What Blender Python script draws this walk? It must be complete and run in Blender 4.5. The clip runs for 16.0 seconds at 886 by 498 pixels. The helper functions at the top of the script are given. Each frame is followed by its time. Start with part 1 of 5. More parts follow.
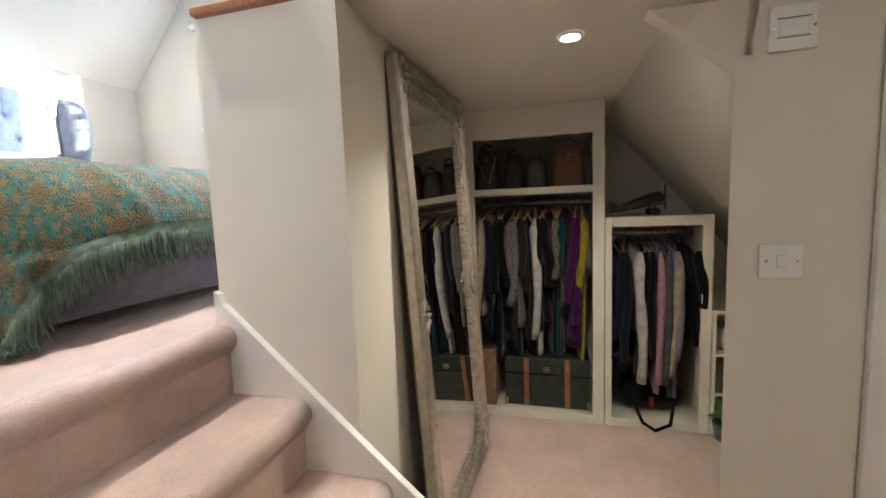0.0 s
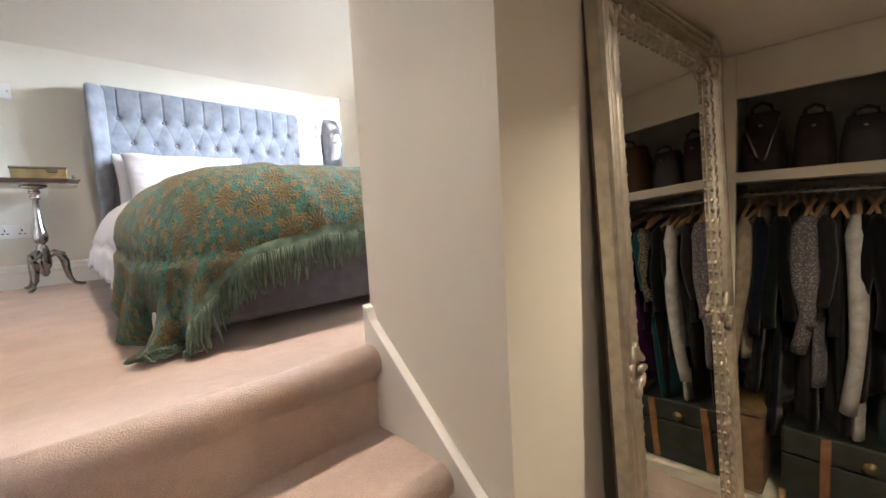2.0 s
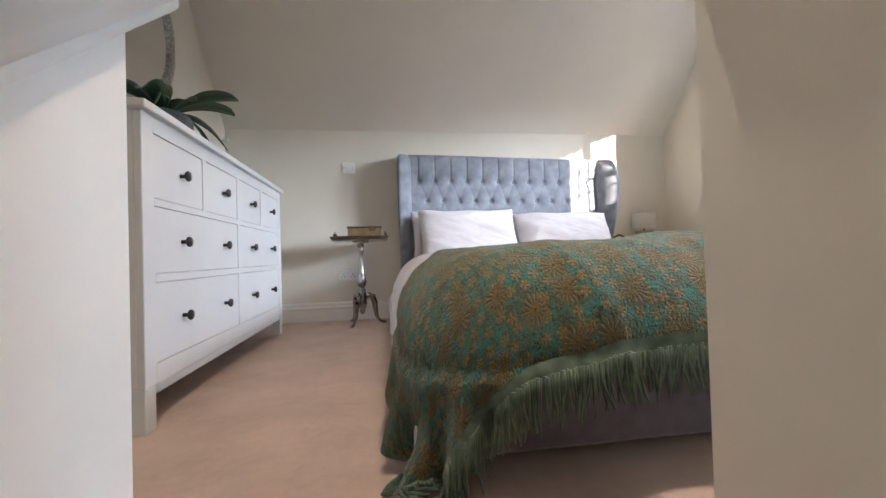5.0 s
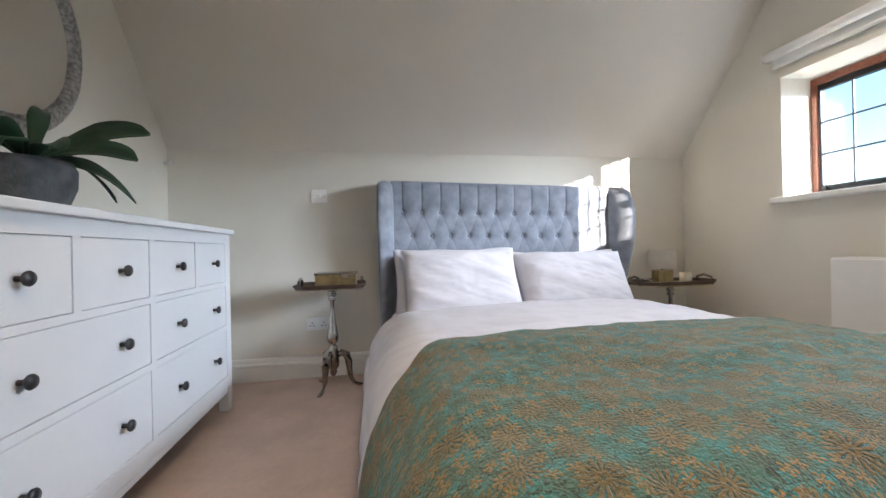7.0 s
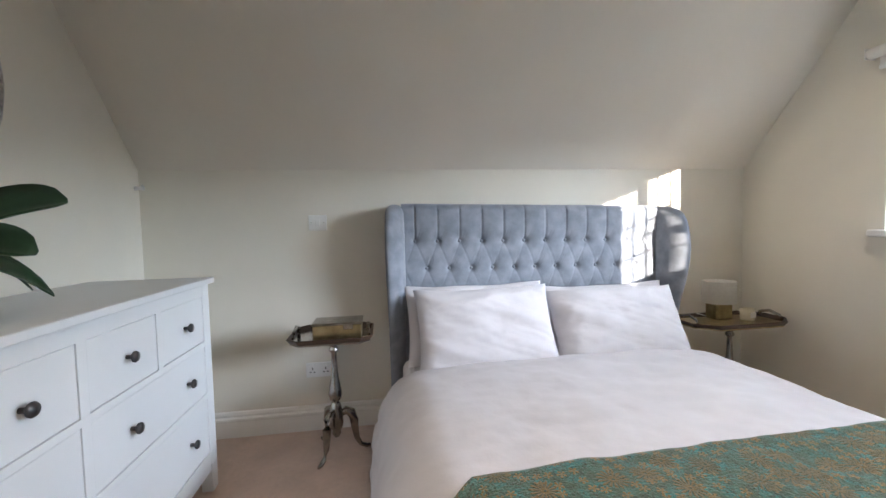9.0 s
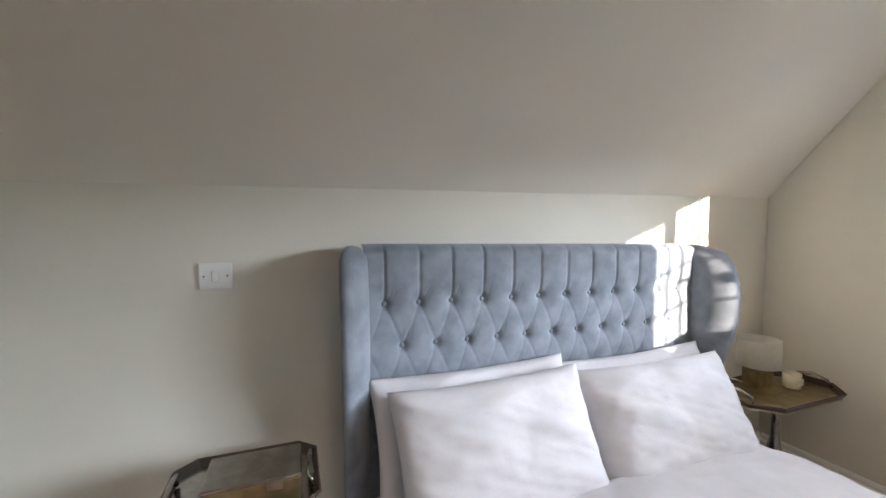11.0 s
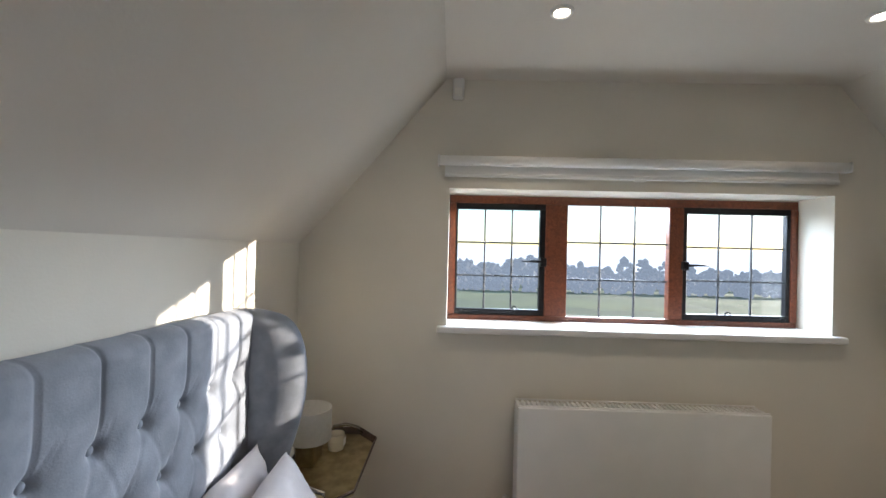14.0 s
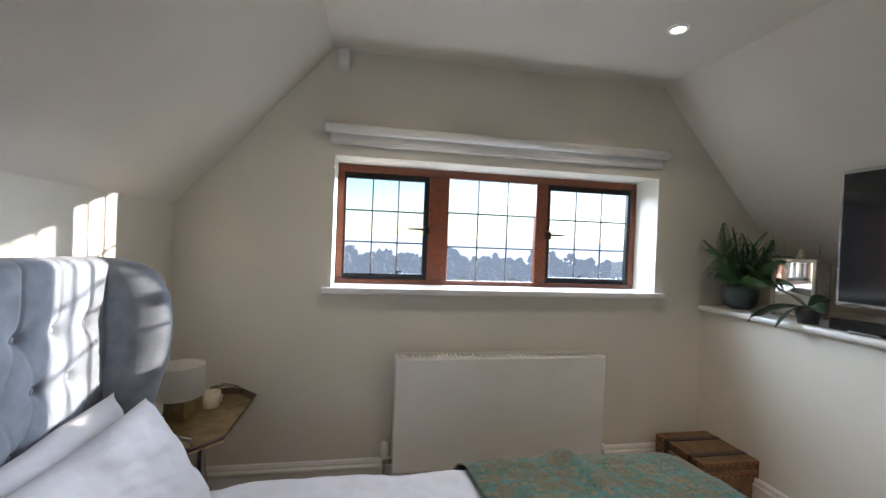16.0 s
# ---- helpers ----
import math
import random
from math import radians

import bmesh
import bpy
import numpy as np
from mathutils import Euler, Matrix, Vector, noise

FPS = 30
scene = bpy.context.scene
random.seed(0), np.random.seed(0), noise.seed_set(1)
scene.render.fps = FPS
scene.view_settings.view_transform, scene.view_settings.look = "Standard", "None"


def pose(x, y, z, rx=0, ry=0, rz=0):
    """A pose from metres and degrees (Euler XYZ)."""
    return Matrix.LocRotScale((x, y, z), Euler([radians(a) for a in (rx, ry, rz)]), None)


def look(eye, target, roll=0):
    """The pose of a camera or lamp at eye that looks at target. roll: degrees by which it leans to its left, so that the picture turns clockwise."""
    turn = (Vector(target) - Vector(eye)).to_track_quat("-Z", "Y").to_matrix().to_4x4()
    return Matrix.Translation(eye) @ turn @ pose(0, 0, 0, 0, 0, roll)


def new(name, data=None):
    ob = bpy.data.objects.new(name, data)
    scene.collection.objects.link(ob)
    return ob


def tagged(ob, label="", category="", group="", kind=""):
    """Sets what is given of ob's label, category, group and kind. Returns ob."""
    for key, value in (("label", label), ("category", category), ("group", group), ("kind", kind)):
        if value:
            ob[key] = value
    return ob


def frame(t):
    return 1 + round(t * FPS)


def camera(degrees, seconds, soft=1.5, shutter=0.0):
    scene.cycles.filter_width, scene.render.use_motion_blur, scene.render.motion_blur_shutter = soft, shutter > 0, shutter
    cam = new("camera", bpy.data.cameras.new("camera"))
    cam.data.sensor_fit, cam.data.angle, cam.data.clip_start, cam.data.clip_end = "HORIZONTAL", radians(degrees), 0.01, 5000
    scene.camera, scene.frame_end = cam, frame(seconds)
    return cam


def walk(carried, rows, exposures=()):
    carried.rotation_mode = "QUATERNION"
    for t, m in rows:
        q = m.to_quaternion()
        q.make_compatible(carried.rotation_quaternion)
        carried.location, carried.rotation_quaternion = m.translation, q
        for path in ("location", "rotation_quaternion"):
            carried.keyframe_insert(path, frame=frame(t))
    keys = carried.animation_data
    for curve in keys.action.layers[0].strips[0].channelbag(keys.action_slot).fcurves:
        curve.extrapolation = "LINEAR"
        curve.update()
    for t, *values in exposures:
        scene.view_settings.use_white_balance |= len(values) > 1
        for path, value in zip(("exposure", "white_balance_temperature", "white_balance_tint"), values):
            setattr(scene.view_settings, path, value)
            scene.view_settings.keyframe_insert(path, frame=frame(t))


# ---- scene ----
cam = camera(95.3, 16.0)
PATH = [
    (0, (0.664, -3.697, 0.318), (2.585, -3.178, 0.116), -2.2),
    (0.5, (0.732, -3.725, 0.328), (2.604, -3.047, 0.135), -2.4),
    (1, (0.825, -3.764, 0.317), (2.606, -2.876, 0.119), -2.6),
    (1.5, (0.94, -3.699, 0.314), (2.565, -2.551, 0.113), -2.9),
    (2, (1.069, -3.617, 0.321), (2.445, -2.177, 0.143), -3.2),
    (2.5, (1.148, -3.522, 0.330), (2.194, -1.826, 0.156), -3.4),
    (3, (1.171, -3.470, 0.318), (1.879, -1.604, 0.188), -3.1),
    (3.5, (1.170, -3.437, 0.390), (1.637, -1.494, 0.303), -2.7),
    (4, (1.175, -3.423, 0.443), (1.502, -1.45, 0.427), -2.2),
    (4.2, (1.167, -3.407, 0.449), (1.457, -1.428, 0.468), -1.7),
    (6.3, (1.213, -2.94, 0.684), (1.537, -0.967, 0.72), -1.4),
    (6.5, (1.232, -2.894, 0.735), (1.564, -0.921, 0.754), -1.3),
    (7, (1.247, -2.798, 0.823), (1.599, -0.83, 0.827), -1.3),
    (7.5, (1.252, -2.704, 0.878), (1.631, -0.74, 0.87), -1.4),
    (8, (1.26, -2.606, 0.978), (1.628, -0.64, 0.937), -1.6),
    (8.5, (1.232, -2.499, 1.06), (1.593, -0.533, 0.995), -1.6),
    (9, (1.27, -2.39, 1.149), (1.571, -0.415, 1.047), -1.4),
    (9.2, (1.26, -2.335, 1.16), (1.562, -0.361, 1.055), -1.5),
    (11.3, (1.161, -1.346, 1.408), (2.007, 0.462, 1.278), 0.2),
    (11.5, (1.175, -1.235, 1.427), (2.138, 0.513, 1.295), 0.6),
    (12, (1.254, -1.027, 1.424), (2.498, 0.536, 1.335), 0.5),
    (12.5, (1.376, -0.852, 1.438), (2.943, 0.39, 1.369), 0.8),
    (13, (1.511, -0.79, 1.482), (3.324, 0.051, 1.413), 0.9),
    (13.3, (1.575, -0.761, 1.506), (3.487, -0.18, 1.436), 1.1),
    (13.5, (1.58, -0.762, 1.5), (3.537, -0.351, 1.455), 1.2),
    (14, (1.579, -0.803, 1.478), (3.578, -0.757, 1.486), 1.4),
    (14.5, (1.555, -0.863, 1.483), (3.545, -1.061, 1.508), 1.5),
    (15, (1.526, -0.919, 1.459), (3.503, -1.223, 1.485), 1.8),
    (15.2, (1.502, -0.93, 1.442), (3.477, -1.25, 1.465), 2.1),
    (15.5, (1.482, -0.957, 1.406), (3.453, -1.294, 1.416), 2.1),
    (16, (1.423, -0.991, 1.347), (3.392, -1.34, 1.321), 2.2),
]
EXPOSURES = [(0, 4.2, 5200, 8), (1.5, 4.15, 5350, 8), (2.5, 3.7, 6150, 14), (4, 3.25, 6050, 14), (7, 2.95, 5750, 11), (9, 2.87, 5800, 10), (12, 2.76, 5950, 10), (13.3, 2.33, 5900, 10), (14.5, 2.18, 5800, 10), (16, 2.22, 5700, 10)]
walk(cam, [(t, look(eye, target, roll)) for t, eye, target, roll in PATH], EXPOSURES)

# ---- light ----
world = bpy.data.worlds.new("sky")
scene.world = world
world.use_nodes = True
wn = world.node_tree
sky = wn.nodes.new("ShaderNodeTexSky")
sky.sky_type, sky.sun_disc = "NISHITA", False
sky.dust_density, sky.ozone_density = 0.3, 2.0
SUN_WAY = Vector((-0.468, 1.0, -0.167)).normalized()
sky.sun_elevation = math.asin(-SUN_WAY.z)
sky.sun_rotation = math.atan2(-SUN_WAY.x, -SUN_WAY.y)
wn.links.new(sky.outputs[0], wn.nodes["Background"].inputs[0])
wn.nodes["Background"].inputs[1].default_value = 0.095
sun = new("sun", bpy.data.lights.new("sun", "SUN"))
sun.data.energy, sun.data.angle, sun.data.color = 3.2, radians(0.5), (1.0, 0.86, 0.68)
sun.matrix_basis = look((0, 0, 8), Vector((0, 0, 8)) + SUN_WAY)


def lamp(x, y, z, power, color, size=0.05, spread=180, name="downlight_or_fill"):
    l = bpy.data.lights.new(name, "AREA")
    l.shape, l.size, l.energy, l.color = "DISK", size, power, color
    l.spread = radians(spread)
    ob = new(name, l)
    ob.matrix_basis = pose(x, y, z)
    return ob


WARM = (1.0, 0.79, 0.53)
# the last spot is unseen, added to brighten the floor near the stairs
SPOTS = [(3.07, -1.185, 0.4), (3.07, -2.335, 0.4), (1.5, -2.335, 2.0)]
for sx, sy, power in SPOTS:
    lamp(sx, sy, 2.363, power, (1.0, 0.80, 0.60), 0.05, 125)
lamp(2.135, -3.765, 0.865, 0.58, WARM, 0.05, 125)
lamp(0.35, -4.75, 1.20, 0.50, (1.0, 0.80, 0.60), 0.06)    # unseen lamp over the landing, added to brighten the pier wall

# added area lamp above the window's head, standing in for open sky shining down
sky_fill = bpy.data.lights.new("sky_fill_lamp", "AREA")
sky_fill.shape, sky_fill.size, sky_fill.size_y = "RECTANGLE", 1.25, 2.1
sky_fill.energy, sky_fill.color = 56.0, (0.80, 0.90, 1.0)
sky_fill_ob = new("sky_fill_lamp", sky_fill)
sky_fill_ob.matrix_basis = look((4.60, -1.76, 2.38), (3.6, -1.72, 1.05))

# added fill lamp low to the south-east, in place of brighter sky round the sun
side_fill = bpy.data.lights.new("sun_side_fill_lamp", "AREA")
side_fill.shape, side_fill.size, side_fill.size_y = "RECTANGLE", 5.0, 2.2
side_fill.energy, side_fill.color = 330.0, (0.90, 0.95, 1.0)
new("sun_side_fill_lamp", side_fill).matrix_basis = look((10.0, -6.3, 3.15), (3.7, -1.75, 1.45))


# ---- materials ----
def mat(name, color, rough=0.6, metal=0.0, vary=0.06, scale=8.0, bump=0.0, bscale=60.0, sheen=0.0, second=None, spec=0.5, coat=0.0):
    m = bpy.data.materials.new(name)
    m.use_nodes = True
    nt = m.node_tree
    b = nt.nodes["Principled BSDF"]
    b.inputs["Roughness"].default_value, b.inputs["Metallic"].default_value = rough, metal
    b.inputs["Specular IOR Level"].default_value = spec
    b.inputs["Coat Weight"].default_value = coat
    if sheen:
        b.inputs["Sheen Weight"].default_value = sheen
        b.inputs["Sheen Roughness"].default_value = 0.4
    tc = nt.nodes.new("ShaderNodeTexCoord")
    n1 = nt.nodes.new("ShaderNodeTexNoise")
    n1.inputs["Scale"].default_value, n1.inputs["Detail"].default_value = scale, 6
    nt.links.new(tc.outputs["Object"], n1.inputs["Vector"])
    ramp = nt.nodes.new("ShaderNodeValToRGB")
    dark = second or tuple(c * (1 - vary) for c in color)
    light = color if second else tuple(min(1, c * (1 + vary)) for c in color)
    ramp.color_ramp.elements[0].position, ramp.color_ramp.elements[1].position = 0.35, 0.65
    ramp.color_ramp.elements[0].color, ramp.color_ramp.elements[1].color = (*dark, 1), (*light, 1)
    nt.links.new(n1.outputs["Fac"], ramp.inputs["Fac"])
    nt.links.new(ramp.outputs["Color"], b.inputs["Base Color"])
    if bump:
        n2 = nt.nodes.new("ShaderNodeTexNoise")
        n2.inputs["Scale"].default_value, n2.inputs["Detail"].default_value = bscale, 4
        nt.links.new(tc.outputs["Object"], n2.inputs["Vector"])
        bp = nt.nodes.new("ShaderNodeBump")
        bp.inputs["Strength"].default_value, bp.inputs["Distance"].default_value = bump, 0.01
        nt.links.new(n2.outputs["Fac"], bp.inputs["Height"])
        nt.links.new(bp.outputs["Normal"], b.inputs["Normal"])
    return m


def carpet_mat():
    m = mat("carpet", (0.60, 0.455, 0.375), 0.95, vary=0.08, scale=5, sheen=0.25, spec=0.1)
    nt = m.node_tree
    tc = nt.nodes.new("ShaderNodeTexCoord")
    fine = nt.nodes.new("ShaderNodeTexNoise")
    fine.inputs["Scale"].default_value, fine.inputs["Detail"].default_value = 420, 2
    nt.links.new(tc.outputs["Object"], fine.inputs["Vector"])
    mid = nt.nodes.new("ShaderNodeTexNoise")
    mid.inputs["Scale"].default_value, mid.inputs["Detail"].default_value = 38, 3
    nt.links.new(tc.outputs["Object"], mid.inputs["Vector"])
    add = nt.nodes.new("ShaderNodeMath")
    add.operation = "ADD"
    nt.links.new(fine.outputs["Fac"], add.inputs[0])
    soft = nt.nodes.new("ShaderNodeMath")
    soft.operation, soft.inputs[1].default_value = "MULTIPLY", 0.45
    nt.links.new(mid.outputs["Fac"], soft.inputs[0])
    nt.links.new(soft.outputs[0], add.inputs[1])
    bp = nt.nodes.new("ShaderNodeBump")
    bp.inputs["Strength"].default_value, bp.inputs["Distance"].default_value = 0.8, 0.007
    nt.links.new(add.outputs[0], bp.inputs["Height"])
    nt.links.new(bp.outputs["Normal"], nt.nodes["Principled BSDF"].inputs["Normal"])
    # tufts: the pile's own fleck, and broad brushed patches
    b = nt.nodes["Principled BSDF"]
    tone = b.inputs["Base Color"].links[0].from_socket
    fleck = nt.nodes.new("ShaderNodeMapRange")
    fleck.inputs["From Min"].default_value, fleck.inputs["From Max"].default_value = 0.5, 0.95
    fleck.inputs["To Min"].default_value, fleck.inputs["To Max"].default_value = 0.86, 1.10
    nt.links.new(add.outputs[0], fleck.inputs["Value"])
    mul = nt.nodes.new("ShaderNodeVectorMath")
    mul.operation = "SCALE"
    nt.links.new(tone, mul.inputs[0])
    nt.links.new(fleck.outputs[0], mul.inputs["Scale"])
    nt.links.new(mul.outputs[0], b.inputs["Base Color"])
    return m


def wood_mat(name, a, b2, rough=0.35, scale=3.0, coat=0.2):
    m = mat(name, a, rough, coat=coat)
    nt = m.node_tree
    tc = nt.nodes.new("ShaderNodeTexCoord")
    mp = nt.nodes.new("ShaderNodeMapping")
    mp.inputs["Scale"].default_value = (scale, scale * 6, scale * 6)
    nt.links.new(tc.outputs["Object"], mp.inputs["Vector"])
    n = nt.nodes.new("ShaderNodeTexNoise")
    n.inputs["Scale"].default_value, n.inputs["Detail"].default_value, n.inputs["Distortion"].default_value = 3, 8, 1.5
    nt.links.new(mp.outputs[0], n.inputs["Vector"])
    r = nt.nodes.new("ShaderNodeValToRGB")
    r.color_ramp.elements[0].position, r.color_ramp.elements[1].position = 0.3, 0.7
    r.color_ramp.elements[0].color, r.color_ramp.elements[1].color = (*b2, 1), (*a, 1)
    nt.links.new(n.outputs["Fac"], r.inputs["Fac"])
    nt.links.new(r.outputs["Color"], nt.nodes["Principled BSDF"].inputs["Base Color"])
    return m


def throw_mat():
    """Woven throw: teal and olive ground with embroidered ochre rosettes and sprigs."""
    m = bpy.data.materials.new("embroidered_throw")
    m.use_nodes = True
    nt = m.node_tree
    N, L = nt.nodes.new, nt.links.new
    b = nt.nodes["Principled BSDF"]
    b.inputs["Roughness"].default_value, b.inputs["Specular IOR Level"].default_value = 0.85, 0.15
    b.inputs["Sheen Weight"].default_value = 0.2
    uv = N("ShaderNodeTexCoord")

    def math_node(op, a, c=None):
        n = N("ShaderNodeMath")
        n.operation = op
        for i, v in enumerate((a, c)):
            if v is None:
                continue
            if isinstance(v, (int, float)):
                n.inputs[i].default_value = v
            else:
                L(v, n.inputs[i])
        return n.outputs[0]

    def ramp(fac, stops):
        r = N("ShaderNodeValToRGB")
        while len(r.color_ramp.elements) < len(stops):
            r.color_ramp.elements.new(0.5)
        for e, (p, c) in zip(r.color_ramp.elements, stops):
            e.position, e.color = p, (*c, 1)
        L(fac, r.inputs["Fac"])
        return r.outputs["Color"]

    def mix(fac, a, c):
        n = N("ShaderNodeMix")
        n.data_type = "RGBA"
        L(fac, n.inputs[0])
        L(a, n.inputs[6])
        L(c, n.inputs[7])
        return n.outputs[2]

    def rosette(scale, petals, size, seed, rare):
        mp = N("ShaderNodeMapping")
        mp.inputs["Location"].default_value = (seed, seed * 1.7, 0)
        L(uv.outputs["UV"], mp.inputs["Vector"])
        v = N("ShaderNodeTexVoronoi")
        v.voronoi_dimensions, v.inputs["Scale"].default_value, v.inputs["Randomness"].default_value = "2D", scale, 0.55
        L(mp.outputs[0], v.inputs["Vector"])
        sc = N("ShaderNodeVectorMath")
        sc.operation = "SUBTRACT"
        L(mp.outputs[0], sc.inputs[0])
        L(v.outputs["Position"], sc.inputs[1])
        sp = N("ShaderNodeSeparateXYZ")
        L(sc.outputs[0], sp.inputs[0])
        ang = math_node("ARCTAN2", sp.outputs[1], sp.outputs[0])
        wave = math_node("ABSOLUTE", math_node("SINE", math_node("MULTIPLY", ang, petals / 2)))
        ring = math_node("MULTIPLY", v.outputs["Distance"], 1.0 / size)
        edge = math_node("ADD", math_node("MULTIPLY", wave, 0.45), 0.55)
        inside = math_node("LESS_THAN", ring, edge)
        core = math_node("GREATER_THAN", ring, 0.3)
        petal = math_node("MULTIPLY", math_node("MINIMUM", math_node("MAXIMUM", math_node("MULTIPLY", math_node("SUBTRACT", wave, 0.45), 3.0), 0.0), 1.0), inside)
        heart = math_node("LESS_THAN", math_node("ABSOLUTE", math_node("SUBTRACT", ring, 0.2)), 0.1)
        pick = N("ShaderNodeSeparateColor")
        L(v.outputs["Color"], pick.inputs[0])
        some = math_node("GREATER_THAN", pick.outputs[0], rare)
        shape = math_node("MAXIMUM", math_node("MULTIPLY", petal, core), heart)
        return math_node("MULTIPLY", shape, some), math_node("MULTIPLY", inside, some)

    n1 = N("ShaderNodeTexNoise")
    n1.inputs["Scale"].default_value, n1.inputs["Detail"].default_value = 26, 6
    L(uv.outputs["UV"], n1.inputs["Vector"])
    ground = ramp(n1.outputs["Fac"], [(0.38, (0.070, 0.100, 0.060)), (0.50, (0.072, 0.145, 0.105)), (0.67, (0.045, 0.20, 0.185))])
    wv = N("ShaderNodeTexNoise")
    wv.inputs["Scale"].default_value, wv.inputs["Detail"].default_value, wv.inputs["Distortion"].default_value = 34, 2, 2.0
    L(uv.outputs["UV"], wv.inputs["Vector"])
    scroll = math_node("LESS_THAN", math_node("ABSOLUTE", math_node("SUBTRACT", wv.outputs["Fac"], 0.5)), 0.03)
    olive = N("ShaderNodeRGB")
    olive.outputs[0].default_value = (0.046, 0.062, 0.038, 1)
    ochre_noise = N("ShaderNodeTexNoise")
    ochre_noise.inputs["Scale"].default_value = 4
    L(uv.outputs["UV"], ochre_noise.inputs["Vector"])
    ochre = ramp(ochre_noise.outputs["Fac"], [(0.35, (0.20, 0.132, 0.043)), (0.65, (0.275, 0.150, 0.040))])
    brown = ramp(ochre_noise.outputs["Fac"], [(0.35, (0.130, 0.100, 0.042)), (0.65, (0.185, 0.120, 0.040))])
    big, inbig = rosette(12.0, 15, 0.44, 0.3, 0.40)
    small, insmall = rosette(28.0, 5, 0.36, 3.1, 0.25)
    col = mix(scroll, ground, olive.outputs[0])
    keep = small
    col = mix(keep, col, ochre)
    col = mix(math_node("MULTIPLY", inbig, 0.8), col, olive.outputs[0])
    col = mix(big, col, brown)
    L(col, b.inputs["Base Color"])
    weave = N("ShaderNodeTexNoise")
    weave.inputs["Scale"].default_value, weave.inputs["Detail"].default_value = 160, 3
    L(uv.outputs["UV"], weave.inputs["Vector"])
    h = math_node("ADD", math_node("MULTIPLY", math_node("MAXIMUM", big, math_node("MAXIMUM", keep, scroll)), 0.8), math_node("MULTIPLY", weave.outputs["Fac"], 0.6))
    bp = N("ShaderNodeBump")
    bp.inputs["Strength"].default_value, bp.inputs["Distance"].default_value = 1.0, 0.012
    L(h, bp.inputs["Height"])
    L(bp.outputs["Normal"], b.inputs["Normal"])
    return m


def glow(name, color, strength):
    m = bpy.data.materials.new(name)
    m.use_nodes = True
    b = m.node_tree.nodes["Principled BSDF"]
    b.inputs["Base Color"].default_value = (1, 1, 1, 1)
    b.inputs["Emission Color"].default_value, b.inputs["Emission Strength"].default_value = (*color, 1), strength
    return m


def glass_mat(name="window_glass", rough=0.0):
    m = bpy.data.materials.new(name)
    m.use_nodes = True
    nt = m.node_tree
    nt.nodes.remove(nt.nodes["Principled BSDF"])
    fr, tr, gl, mx = (nt.nodes.new("ShaderNode" + k) for k in ("Fresnel", "BsdfTransparent", "BsdfGlossy", "MixShader"))
    gl.inputs["Roughness"].default_value = rough + 0.01
    fr.inputs["IOR"].default_value = 1.45
    for a, c in ((fr.outputs[0], mx.inputs[0]), (tr.outputs[0], mx.inputs[1]), (gl.outputs[0], mx.inputs[2]), (mx.outputs[0], nt.nodes["Material Output"].inputs["Surface"])):
        nt.links.new(a, c)
    return m


WALL = mat("cream_wall_paint", (0.73, 0.69, 0.60), 0.75, vary=0.025, scale=2.5, bump=0.05, bscale=140, spec=0.25)
CEIL = mat("white_ceiling_paint", (0.72, 0.675, 0.60), 0.8, vary=0.025, scale=1.8, bump=0.06, bscale=120, spec=0.2)
TRIM = mat("white_gloss_paint", (0.80, 0.78, 0.74), 0.3, vary=0.02, scale=6, bump=0.03, bscale=40)
CARPET = carpet_mat()
WHITE = mat("white_lacquer", (0.69, 0.70, 0.71), 0.38, vary=0.015, scale=5, bump=0.02, bscale=90)
VELVET = mat("blue_grey_velvet", (0.230, 0.245, 0.280), 0.85, vary=0.16, scale=14, bump=0.12, bscale=220, sheen=0.3, spec=0.15)
BASEFAB = mat("dark_grey_fabric", (0.10, 0.09, 0.105), 0.9, vary=0.15, scale=30, bump=0.2, bscale=300, sheen=0.3)
LINEN = mat("white_linen", (0.58, 0.55, 0.56), 0.85, vary=0.03, scale=9, bump=0.2, bscale=24, sheen=0.1)
THROW = throw_mat()
FRINGE = mat("green_fringe", (0.11, 0.155, 0.105), 0.9, scale=30, second=(0.055, 0.080, 0.052), sheen=0.2)
SILVER = mat("silver_leaf", (0.50, 0.455, 0.375), 0.42, 0.9, vary=0.15, scale=25, bump=0.05, bscale=45)
CHROME = mat("aged_nickel", (0.42, 0.40, 0.37), 0.2, 1.0, vary=0.2, scale=18)
BRASS = mat("dull_brass", (0.42, 0.34, 0.19), 0.32, 1.0, vary=0.2, scale=20)
STEEL = mat("polished_steel", (0.6, 0.6, 0.6), 0.18, 1.0, vary=0.05)
DARKMETAL = mat("black_iron", (0.02, 0.02, 0.022), 0.45, 0.6, vary=0.2, scale=30, bump=0.1, bscale=90)
KNOB = mat("dark_bronze_knob", (0.05, 0.048, 0.05), 0.35, 0.7, vary=0.2, scale=40)
LEAD = mat("lead_came", (0.10, 0.105, 0.115), 0.5, 0.5, vary=0.2, scale=40)
HARDWOOD = wood_mat("red_hardwood", (0.24, 0.070, 0.030), (0.11, 0.030, 0.015), 0.4)
CAPWOOD = wood_mat("cap_wood", (0.42, 0.19, 0.09), (0.27, 0.11, 0.05), 0.4)
DARKWOOD = wood_mat("dark_wood", (0.07, 0.04, 0.025), (0.03, 0.018, 0.012), 0.4)
MIRROR = mat("mirror_glass", (0.86, 0.87, 0.86), 0.015, 1.0, vary=0.0)
GLASS = glass_mat()
PLASTIC = mat("white_plastic", (0.80, 0.79, 0.76), 0.35, vary=0.01)
